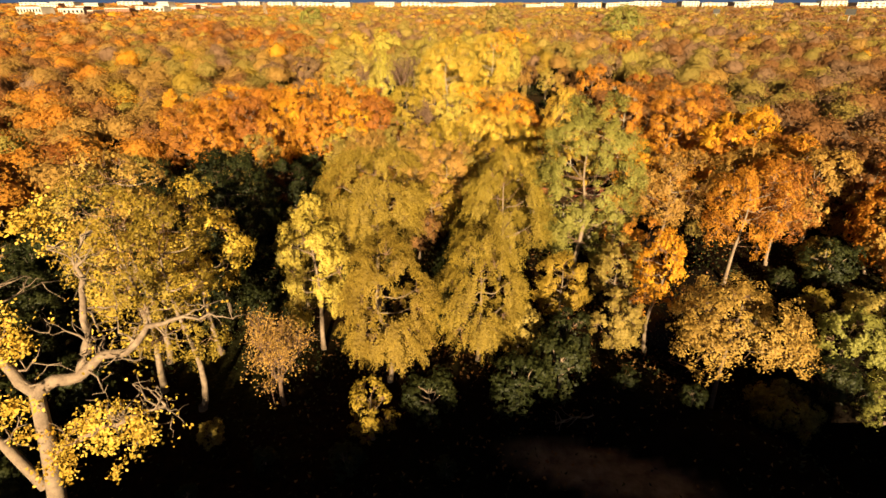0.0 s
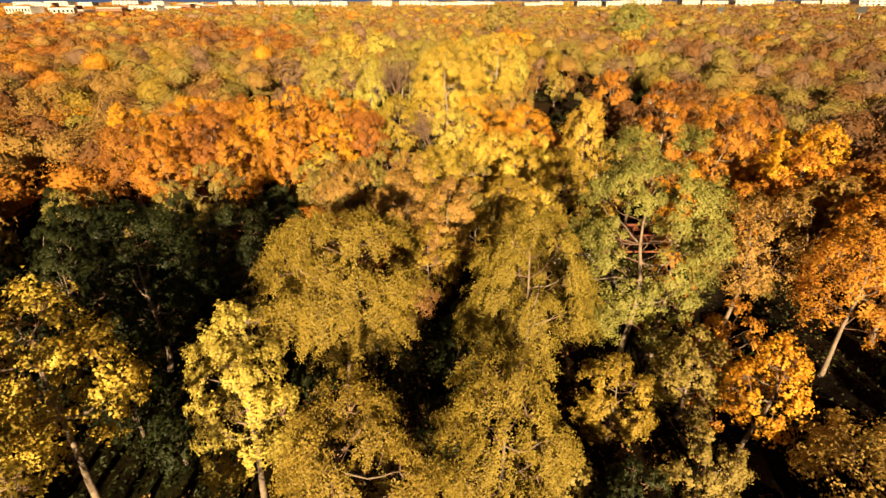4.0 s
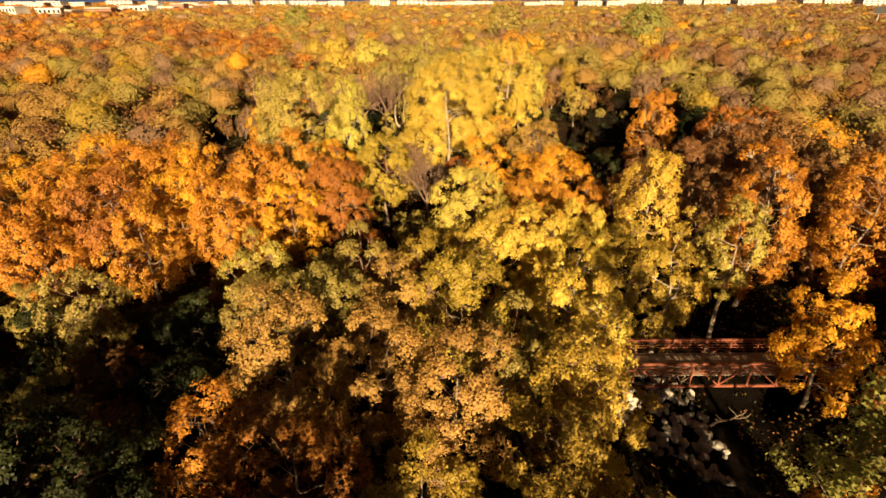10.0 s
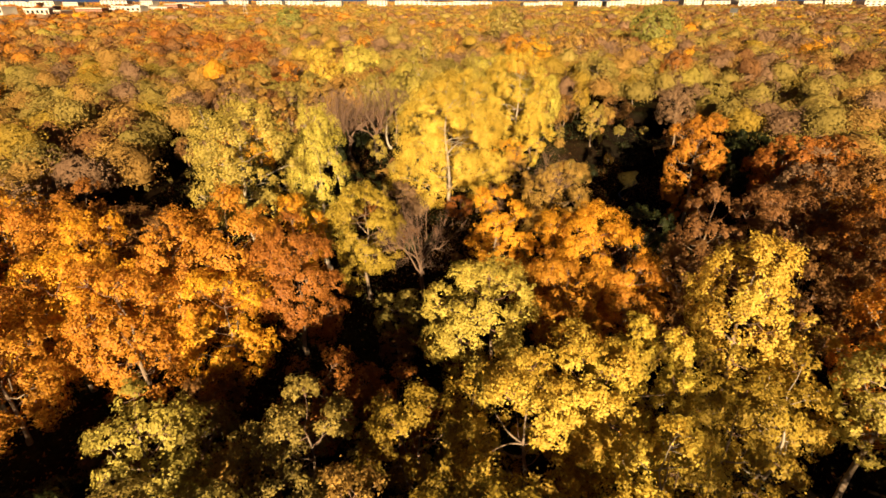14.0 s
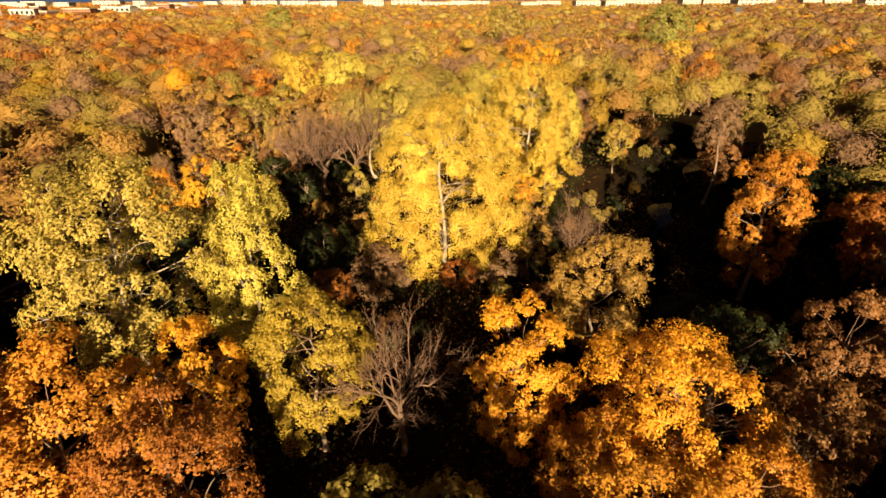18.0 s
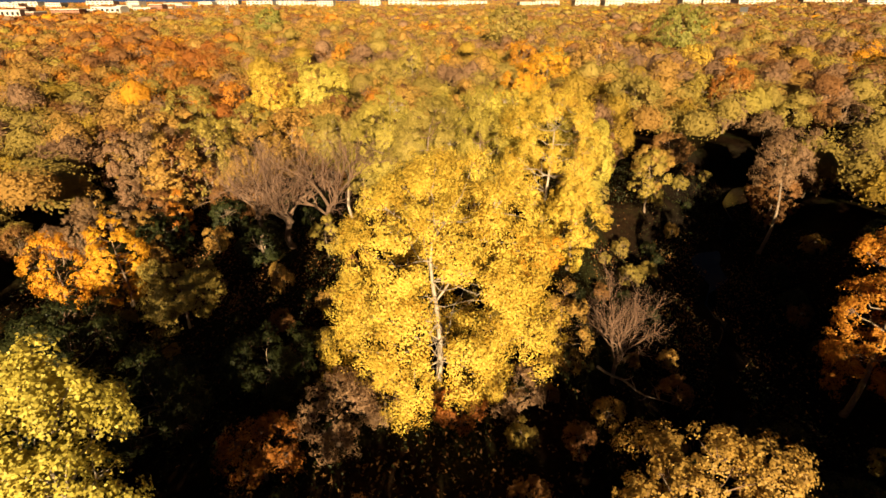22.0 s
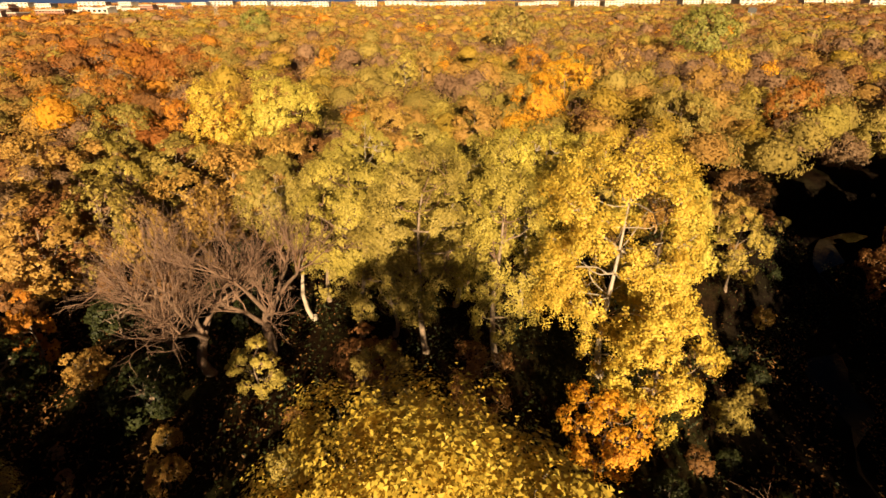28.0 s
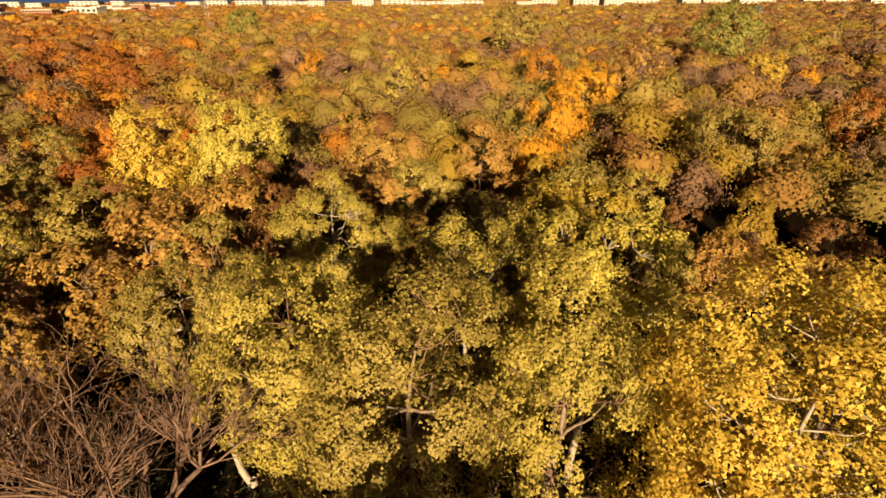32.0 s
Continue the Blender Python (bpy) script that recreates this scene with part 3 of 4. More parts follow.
# third stretch: the orange stand and the pale pair
tree(-18.5, 102, 15.8, 5.2, "orange", seed=50)
tree(-12.8, 100.5, 14.0, 4.4, "rust", seed=51)
tree(-27, 99, 15.0, 4.8, "golden", seed=52)
tree(-35, 93, 14, 4.8, "rust", seed=53)
tree(-33, 102, 14, 4.8, "orange", seed=54)
tree(-43, 98, 14, 5.2, "orange", seed=55)
tree(-44, 108, 14, 5.2, "golden", seed=56)
tree(-8.5, 90, 8.0, 3.4, "rust", seed=57, dense=0.7)
tree(-3.0, 88.5, 8.0, 3.0, "rust", seed=58, dense=0.7)
tree(-20.3, 112.5, 21.2, 6.3, "lime", h=14, seed=59, pale=True, lobes=34)
tree(-13.8, 117.2, 19.8, 4.2, "pale", "upright", h=17, seed=60, pale=True, dense=1.3)
tree(-14.2, 107.6, 13.2, 3.0, "golden", seed=61, h=9)
tree(5.6, 109.5, 13.2, 3.8, "golden", h=12, seed=62)
tree(10.5, 99.5, 10.5, 4.4, "orange", h=10, seed=220)
tree(16.5, 101, 9.5, 4.2, "orange", h=9, seed=221)
tree(14.6, 106.8, 12.4, 6.0, "golden", h=12, seed=63, lobes=34)
tree(9.2, 104, 9.0, 3.6, "orange", h=8.5, seed=64)
tree(13.4, 119, 13.0, 4.6, "tan", seed=65, h=11.5)
bare(-2.4, 109.5, 12.0, 5.2, seed=66)
tree(-8.0, 110, 13.5, 4.6, "ochre", seed=67)
bare(19.5, 113, 7.5, 3.0, seed=68)
tree(39.5, 138.5, 14.6, 5.2, "orange", seed=69)
tree(27.8, 110.4, 13.4, 4.2, "russet", seed=70)
tree(-24, 94, 13.4, 4.8, "orange", seed=200)
tree(-30, 96, 12.8, 4.8, "golden", seed=201)
tree(-39, 104, 13.6, 5.2, "orange", seed=202)
tree(-47, 91, 13, 5.2, "rust", seed=203)
tree(-41, 88.5, 12, 4.8, "orange", seed=204)
tree(-28, 106, 13, 4.6, "russet", seed=205)
tree(-37, 111, 13.5, 5.0, "rust", seed=206)
tree(-17, 95.5, 11.4, 4.2, "golden", seed=207)
tree(-51, 101, 14, 5.2, "golden", seed=208)
tree(-22, 99, 15.0, 4.2, "orange", seed=209)
tree(-31, 90, 11.5, 4.4, "orange", seed=210)
# fourth stretch: the great yellow tree and the grove behind it
tree(1.0, 136.4, 20.8, 9.3, "yellow", "broad", h=18, seed=75, pale=True, lobes=52, leaf=0.125, open_front=0.6, dense=1.1)
tree(-3.2, 133.5, 4.0, 2.6, "brown", seed=250, dense=0.7)
tree(2.8, 132.8, 3.6, 2.6, "rust", seed=251, dense=0.7)
tree(7.0, 134.5, 4.2, 2.8, "brown", seed=252, dense=0.7)
# two near-black shrubs added to hide a sunlit streak of creek soil
tree(29, 132, -1.0, 3.4, "dark", "spread", seed=253)
tree(29.5, 126, 0.5, 3.4, "dark", "spread", seed=254)
tree(-6.5, 131, 6.5, 3.4, "brown", seed=76, dense=0.6)
tree(-11, 128, 5, 3.2, "rust", seed=77, dense=0.6)
tree(11.5, 139, 9, 3.2, "tan", seed=78, dense=0.6)
bare(18.6, 142.5, 7.0, 2.2, seed=79)
tree(15.4, 163.6, 20.8, 7.4, "yellow", h=17.5, seed=80, pale=True, lobes=44, open_front=0.4)
tree(6.8, 166, 20.6, 4.2, "lime", "upright", h=17, seed=81)
tree(0.5, 167, 19.2, 5.4, "olive", h=12, seed=82)
tree(-2.5, 169.5, 12.5, 5.4, "olive", h=10, seed=199)
tree(-5.6, 170, 18.2, 5.2, "lime", h=11, seed=83)
tree(-11.0, 173.5, 15.6, 4.0, "olive", h=7.5, seed=84, pale=True, lean=(-2.4, 1.5))
tree(17.2, 158.0, 12.0, 4.6, "yellow", seed=85, h=12, dense=0.9)
tree(12.5, 154, 6.5, 3.2, "golden", seed=86, dense=0.8)
# seven trees added to shade the floor; six carry shade in their colour
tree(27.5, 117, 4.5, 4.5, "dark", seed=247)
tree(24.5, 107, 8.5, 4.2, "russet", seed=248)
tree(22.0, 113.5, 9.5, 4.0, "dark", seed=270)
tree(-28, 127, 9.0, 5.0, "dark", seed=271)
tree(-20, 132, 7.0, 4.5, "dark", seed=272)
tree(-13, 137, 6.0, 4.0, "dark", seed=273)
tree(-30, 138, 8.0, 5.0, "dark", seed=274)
tree(-24, 146, 8.0, 4.6, "olive", seed=275)
bare(-13.9, 167.6, 14.5, 6.0, seed=87, stout=1.7)
bare(-18.3, 165.6, 14.5, 6.5, seed=88, stout=1.7)
bare(-23.5, 168.5, 13.5, 6.0, seed=89, stout=1.4)
tree(-23.0, 213, 19.4, 6.8, "pale", seed=90, leaf=0.24, h=14)
tree(-32.5, 211, 18, 5.6, "yellow", seed=91, leaf=0.24, h=13)
tree(35.5, 180, 8.6, 3.2, "lime", seed=94)
tree(50.5, 171.4, 14.0, 4.8, "brown", h=9, seed=95, dense=0.6)
tree(-37.4, 191, 13.6, 3.6, "lime", seed=96)
tree(-32.5, 151, 10.5, 3.4, "golden", seed=97)
tree(-37.5, 149, 9.5, 3.0, "golden", seed=98)
tree(-33, 166, 8, 2.2, "orange", seed=101)
# beyond the grove
tree(24.3, 240, 15, 6.2, "golden", seed=160, leaf=0.26)
tree(35.7, 264, 17, 6.6, "golden", seed=161, leaf=0.3)
tree(34.6, 303, 16, 6.0, "orange", seed=162, leaf=0.34)
tree(9.0, 220, 14, 5.2, "tan", seed=163, leaf=0.24)
tree(-5.5, 219, 14, 5.2, "tan", seed=164, leaf=0.24)
tree(15.4, 209.5, 12, 3.7, "ochre", seed=165, leaf=0.2)
tree(26.3, 205.5, 11, 3.8, "lime", seed=166, leaf=0.2)
tree(30.1, 203, 8, 3.2, "russet", seed=167, leaf=0.2)
tree(49.1, 227, 14, 7.6, "olive", seed=168, leaf=0.26)
tree(47.0, 200, 6.5, 4.6, "russet", seed=169, leaf=0.22)
tree(66, 186, 5.5, 4.2, "brown", seed=222, leaf=0.22)
tree(41, 193, 6.0, 4.0, "tan", seed=223, leaf=0.2)
tree(58, 182, 5.0, 4.4, "russet", seed=224, leaf=0.24)
tree(72, 226, 9, 5.0, "brown", seed=225, leaf=0.24)
tree(60, 222, 9, 4.6, "tan", seed=226, leaf=0.24)
tree(79, 221, 6.5, 4.8, "brown", seed=260, leaf=0.26)
tree(87, 224, 7.5, 5.0, "olive", seed=261, leaf=0.26)
tree(95, 226, 6.5, 5.0, "russet", seed=262, leaf=0.26)
tree(103, 228, 7.5, 5.2, "brown", seed=263, leaf=0.28)
tree(112, 230, 7, 5.2, "olive", seed=264, leaf=0.28)
tree(121, 232, 8, 5.2, "russet", seed=265, leaf=0.3)
tree(74.6, 245, 12, 4.4, "lime", seed=170, leaf=0.28)
tree(79, 239, 14, 5.5, "rust", seed=171, leaf=0.28)
tree(98, 300, 14.5, 6.4, "yellow", seed=172, leaf=0.36)
tree(-47.6, 229, 12.5, 3.8, "orange", seed=173, leaf=0.24)
tree(-56.4, 227, 12, 5.6, "olive", seed=174, leaf=0.26)
tree(-6.7, 289, 17, 5.2, "lime", seed=175, leaf=0.34, pale=True)
tree(-1.0, 293, 15, 4.0, "tan", seed=176, leaf=0.34)
tree(-132, 552, 23, 12, "green", seed=177, leaf=0.8)
tree(-76.9, 289, 13.5, 6.2, "rust", seed=178, leaf=0.34)
tree(-72.7, 255, 13.5, 6.4, "rust", seed=179, leaf=0.3)
tree(-36, 331, 13.5, 7.5, "orange", seed=180, leaf=0.4)
tree(-12.5, 240, 12, 3.8, "tan", seed=181, leaf=0.26)
tree(53, 292, 14.5, 6.6, "tan", seed=182, leaf=0.34)
tree(-48.7, 212.5, 10, 4.2, "olive", seed=183, leaf=0.22)
tree(-40.4, 204, 9, 4.0, "ochre", seed=184, leaf=0.2)
tree(-26.3, 201, 11, 4.0, "tan", seed=185, leaf=0.2)
bare(72, 281, 17, 7.0, seed=186)
bare(61, 251, 14, 5.0, seed=187)
tree(36, 112, 12, 4.6, "russet", seed=188)
tree(43, 107, 13, 4.8, "rust", seed=189)
tree(31, 100, 12, 4.2, "russet", seed=190)
tree(3.5, 174.5, 18.6, 5.0, "lime", h=15, seed=191, pale=True)
tree(-6.0, 184, 18.0, 5.4, "lime", h=11, seed=192, pale=True)
tree(10, 172.5, 19.4, 5.2, "pale", h=13, seed=193, pale=True)
tree(-10, 176.5, 15.5, 4.2, "olive", seed=194)
tree(20.5, 168, 17.5, 5.2, "pale", h=14, seed=195)
tree(-2.5, 159.5, 6.5, 2.8, "olive", seed=196, dense=0.7)
tree(4.5, 158.5, 7, 2.8, "russet", seed=197, dense=0.7)
tree(-13.0, 162, 5.6, 2.4, "lime", seed=198, dense=0.8)

# the half-dead tree beside the start, with one long crooked limb
def crooked_tree():
    rng = np.random.default_rng(77)
    ob = new("half_bare_tree")
    bx, by = -16.5, 13.0
    bz = ground_z(bx, by)
    ob.location = (bx, by, bz)
    tagged(ob, "half-bare old tree with a long crooked limb and yellow leaves", "tree", "woodland trees")
    PLANTED.append((bx, by, 5))

    def at(x, y, z):
        return np.array([x - bx, y - by, z - bz])

    t = Tubes(9)
    line = np.array([at(-16.5, 13, bz - 0.4), at(-16.1, 13, 6), at(-15.0, 12.9, 11), at(-14.1, 12.9, 15), at(-13.7, 13, 17.6)])
    t.add(line, [0.5, 0.4, 0.33, 0.27, 0.22])
    part("trunk", t.mesh("trunk", BARK), ob)
    tw, tips = Tubes(4), []

    def limb(points, r0, r1, shoots, reach):
        p = np.array(points)
        fine = np.concatenate([bent(rng, a, c, 4, 0.06)[:-1] for a, c in zip(p[:-1], p[1:])] + [p[-1:]])
        lb = Tubes(7)
        lb.add(fine, np.linspace(r0, r1, len(fine)))
        part("limb", lb.mesh("limb", BARK), ob, "sunlit grey crooked limb")
        for s in range(shoots):
            a = fine[rng.integers(2, len(fine))]
            d = rng.normal(0, 1, 3) + [0.1, 0, 0.35]
            e = a + d / np.linalg.norm(d) * reach * rng.uniform(0.5, 1.2)
            b = bent(rng, a, e, 4, 0.09)
            tw.add(b, [0.05, 0.04, 0.03, 0.02, 0.01])
            for k in range(4):
                a2 = b[rng.integers(1, 5)]
                d = rng.normal(0, 1, 3) + [0, 0, 0.3]
                e2 = a2 + d / np.linalg.norm(d) * reach * 0.5
                tw.add(bent(rng, a2, e2, 3, 0.08), [0.02, 0.015, 0.01, 0.006])
                tips.append(e2)

    limb([at(-13.7, 13, 17.6), at(-12.4, 13.4, 18.0), at(-10.8, 13.5, 18.9), at(-9.6, 13.5, 20.0), at(-7.9, 13.6, 20.2)], 0.24, 0.04, 14, 1.2)
    limb([at(-12.4, 13.4, 18.0), at(-11.6, 13.5, 19.8), at(-11.4, 13.6, 21.3), at(-10.5, 13.7, 23.3)], 0.17, 0.04, 12, 1.4)
    limb([at(-13.7, 13, 17.6), at(-14.6, 13.4, 19.6), at(-15.4, 13.8, 22.0), at(-15.0, 14.2, 25.0)], 0.2, 0.04, 16, 1.8)
    limb([at(-14.4, 12.9, 14.5), at(-12.6, 13.3, 15.6), at(-11.2, 13.5, 16.0), at(-9.9, 13.6, 16.5)], 0.12, 0.03, 16, 1.2)
    limb([at(-15.0, 13, 13.0), at(-17.4, 13.4, 16.5), at(-18.0, 14.0, 20.0), at(-17.6, 14.5, 24.0)], 0.2, 0.04, 14, 1.8)
    tagged(part("fine_branching", tw.mesh("fine_branching", BARK), ob), kind="stuff")
    lumps = [(-12.0, 13.0, 15.7, 1.0), (-11.0, 13.2, 15.6, 0.8), (-13.4, 12.8, 15.2, 0.9), (-14.8, 12.8, 17.0, 1.0), (-13.9, 13.0, 19.6, 0.7),
             (-15.5, 13.4, 21.0, 1.3), (-16.6, 13.8, 23.0, 1.4), (-14.6, 14.0, 24.0, 1.2), (-12.6, 14.2, 23.0, 0.9), (-17.4, 13.4, 18.0, 1.2)]
    pts = []
    for x, y, z, s in lumps:
        for k in range(int(16 * s)):
            tuft = at(x, y, z) + rng.normal(0, 0.5, 3) * s
            pts.append(tuft + rng.normal(0, 0.17, (52, 3)))
    tips = np.array(tips)
    tips = tips[rng.random(len(tips)) < 0.35]
    pts.append(np.repeat(tips, 5, 0) + rng.normal(0, 0.16, (len(tips) * 5, 3)))
    pts = np.concatenate(pts)
    v, q = kites(rng, pts, np.tile([0, -0.5, 0.4], (len(pts), 1)), 0.105, 0.6)
    part("crown", mesh_from("crown", v, q, LEAF["yellow"]), ob)


crooked_tree()
tree(-23, 32, 19, 4.4, "ochre", h=14, seed=140, dense=0.35)
tree(-19.0, 30, 18.0, 3.6, "willow", h=14, seed=142, dense=0.45)
tree(-24.5, 36, 20.0, 4.2, "tan", h=10, seed=143, dense=0.4)
tree(-28, 38, 18, 4.6, "olive", h=13, seed=141, dense=0.5)

# ---- the wood that fills the rest: shared shapes, each tree its own thing ----
FORMS = ("round", "round", "upright", "spread", "round", "weep")


def shape(seed, leaf, form, height=12.0, r=4.0):
    rng = np.random.default_rng(seed)
    h = height * 0.9
    area = 4 * math.pi * ((r * r * 2 + r * h / 2) / 3)
    lf, out, c, lr, sp = crown_points(rng, r, h, 16, int(area * 2.0 / (leaf * leaf)), form)
    up = np.array([0, 0, height - h / 2])
    v, q = blades(rng, lf + up, out, leaf, 0.36)
    t = Tubes(5)
    line = bent(rng, (0, 0, -0.5), (0, 0, height * 0.72), 6, 0.03)
    t.add(line, np.linspace(0.2, 0.05, len(line)))
    for k in range(8):
        i = rng.integers(2, 6)
        t.add(bent(rng, line[i], c[k] + up, 4, 0.05), np.linspace(0.08, 0.02, 5))
    return v, q, t.mesh("trunk", BARK), {}


SHAPES = [shape(300 + i, 0.24, f) for i, f in enumerate(FORMS)]
SHRUBS = [shape(500 + i, 0.2, f, 4.5, 2.4) for i, f in enumerate(("round", "spread", "round"))]


def filler(x, y, top, width, colour, shapes, rng, height=12.0, name="tree"):
    v, q, trunk, crowns = shapes[int(rng.integers(len(shapes)))]
    if colour not in crowns:
        crowns[colour] = mesh_from("crown", v, q, LEAF[colour])
    ob = new(name)
    z = ground_z(x, y)
    s = (top - z) / height
    ob.matrix_basis = Matrix.LocRotScale((x, y, z), Euler((0, 0, rng.uniform(0, 6.28))), (s * width, s * width, s))
    kind = "low shrub" if name == "shrub" else "woodland tree"
    tagged(ob, f"{COLOUR_WORDS[colour]} {kind} in autumn leaf among others", "shrub" if name == "shrub" else "tree", "undergrowth" if name == "shrub" else "woodland trees")
    part("crown", crowns[colour], ob)
    part("trunk", trunk, ob)


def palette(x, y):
    """Which leaf colours grow where; the dark leaf also stands in for shade."""
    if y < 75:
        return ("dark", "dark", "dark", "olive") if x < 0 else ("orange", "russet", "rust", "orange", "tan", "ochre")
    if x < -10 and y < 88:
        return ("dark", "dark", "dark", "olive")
    if x < -10 and y < 142:
        return ("orange", "rust", "golden", "orange", "russet", "golden", "russet", "olive", "tan")
    if x < -12 and y > 150:
        return ("brown", "russet", "tan", "olive", "brown")
    if x < -45:
        return ("rust", "orange", "russet", "ochre", "golden", "olive", "tan")
    if x < 25:
        return ("olive", "tan", "brown", "ochre", "olive", "russet", "tan")
    if y < 115:
        return ("orange", "rust", "orange", "golden", "russet")
    if y < 175:
        return ("russet", "rust", "brown", "tan", "orange")
    return ("olive", "ochre", "tan", "brown", "russet", "olive", "tan")


def fill_wood():
    rng = np.random.default_rng(11)
    heroes = np.array([(x, y, r) for x, y, r in PLANTED])
    for gy in np.arange(4, 206, 5.5):
        for gx in np.arange(-49.5, 60, 5.5):
            x, y = gx + rng.uniform(-2.2, 2.2), gy + rng.uniform(-2.2, 2.2)
            a, b, c, e = rng.random(4)
            if abs(x) > 22 + 0.95 * max(y, 0) or (y < 24 and abs(x) < 12):
                continue
            water = creek_distance(x, y)
            d = np.hypot(heroes[:, 0] - x, heroes[:, 1] - y)
            if water < 4.5 or (100 < y < 195 and x > 14 and water < 17 and e > 0.85) or (y < 27 and x > 3) or (water < 13 and 66 < y < 90):
                continue
            if (d < heroes[:, 2] * 0.7 + 1.0).any():
                continue
            close = (d < heroes[:, 2] + 2.2).any()
            pal = palette(x, y)
            colour = pal[int(a * len(pal))]
            core = abs(x + 2) < 20 and y < 190
            # many shrubs take the near-black leaf in place of falling shade
            if core or water < 16 or close:
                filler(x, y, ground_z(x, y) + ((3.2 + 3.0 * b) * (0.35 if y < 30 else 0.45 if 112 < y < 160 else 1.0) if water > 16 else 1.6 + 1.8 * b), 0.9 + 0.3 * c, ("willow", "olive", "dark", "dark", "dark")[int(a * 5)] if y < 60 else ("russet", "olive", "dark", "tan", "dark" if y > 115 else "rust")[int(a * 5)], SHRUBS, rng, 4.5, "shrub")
            else:
                lift = 10 + 4 * b if y > 88 else 6.5 + 2 * b
                if x < -8 and 106 < y < 160:
                    lift = 0.9 + 1.2 * b
                if x < -12 and 158 < y < 176:
                    lift = 4.0 + 2.5 * b
                if x > 20 and 108 < y < 188:
                    lift = 9.5 + 4 * b if x > 28 and y < 150 else 1.8 + 1.8 * b
                # near-black trees added to keep this bank as dark as in shade
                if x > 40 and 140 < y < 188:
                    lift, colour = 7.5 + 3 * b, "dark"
                if x > 20 and y >= 188:
                    lift = 6 + 4 * b
                if x > 25 and y < 85:
                    lift = 8 + 5 * b
                filler(x, y, ground_z(x, y) + lift, 1.0 + 0.35 * c, colour, SHAPES, rng)


fill_wood()


def billow(rng, lobes):
    """A function that gives how far a crown bulges in each direction."""
    g = rng.normal(0, 1, (lobes, 3))
    g[:, 2] = np.abs(g[:, 2]) * 1.1 - 0.25
    g /= np.linalg.norm(g, axis=1, keepdims=True)
    high = rng.uniform(0.16, 0.36, lobes)

    def bulge(d):
        near = np.arccos(np.clip(d @ g.T, -1, 1))
        return 0.70 + (high * np.exp(-(near / 0.42) ** 2)).max(1)

    return bulge


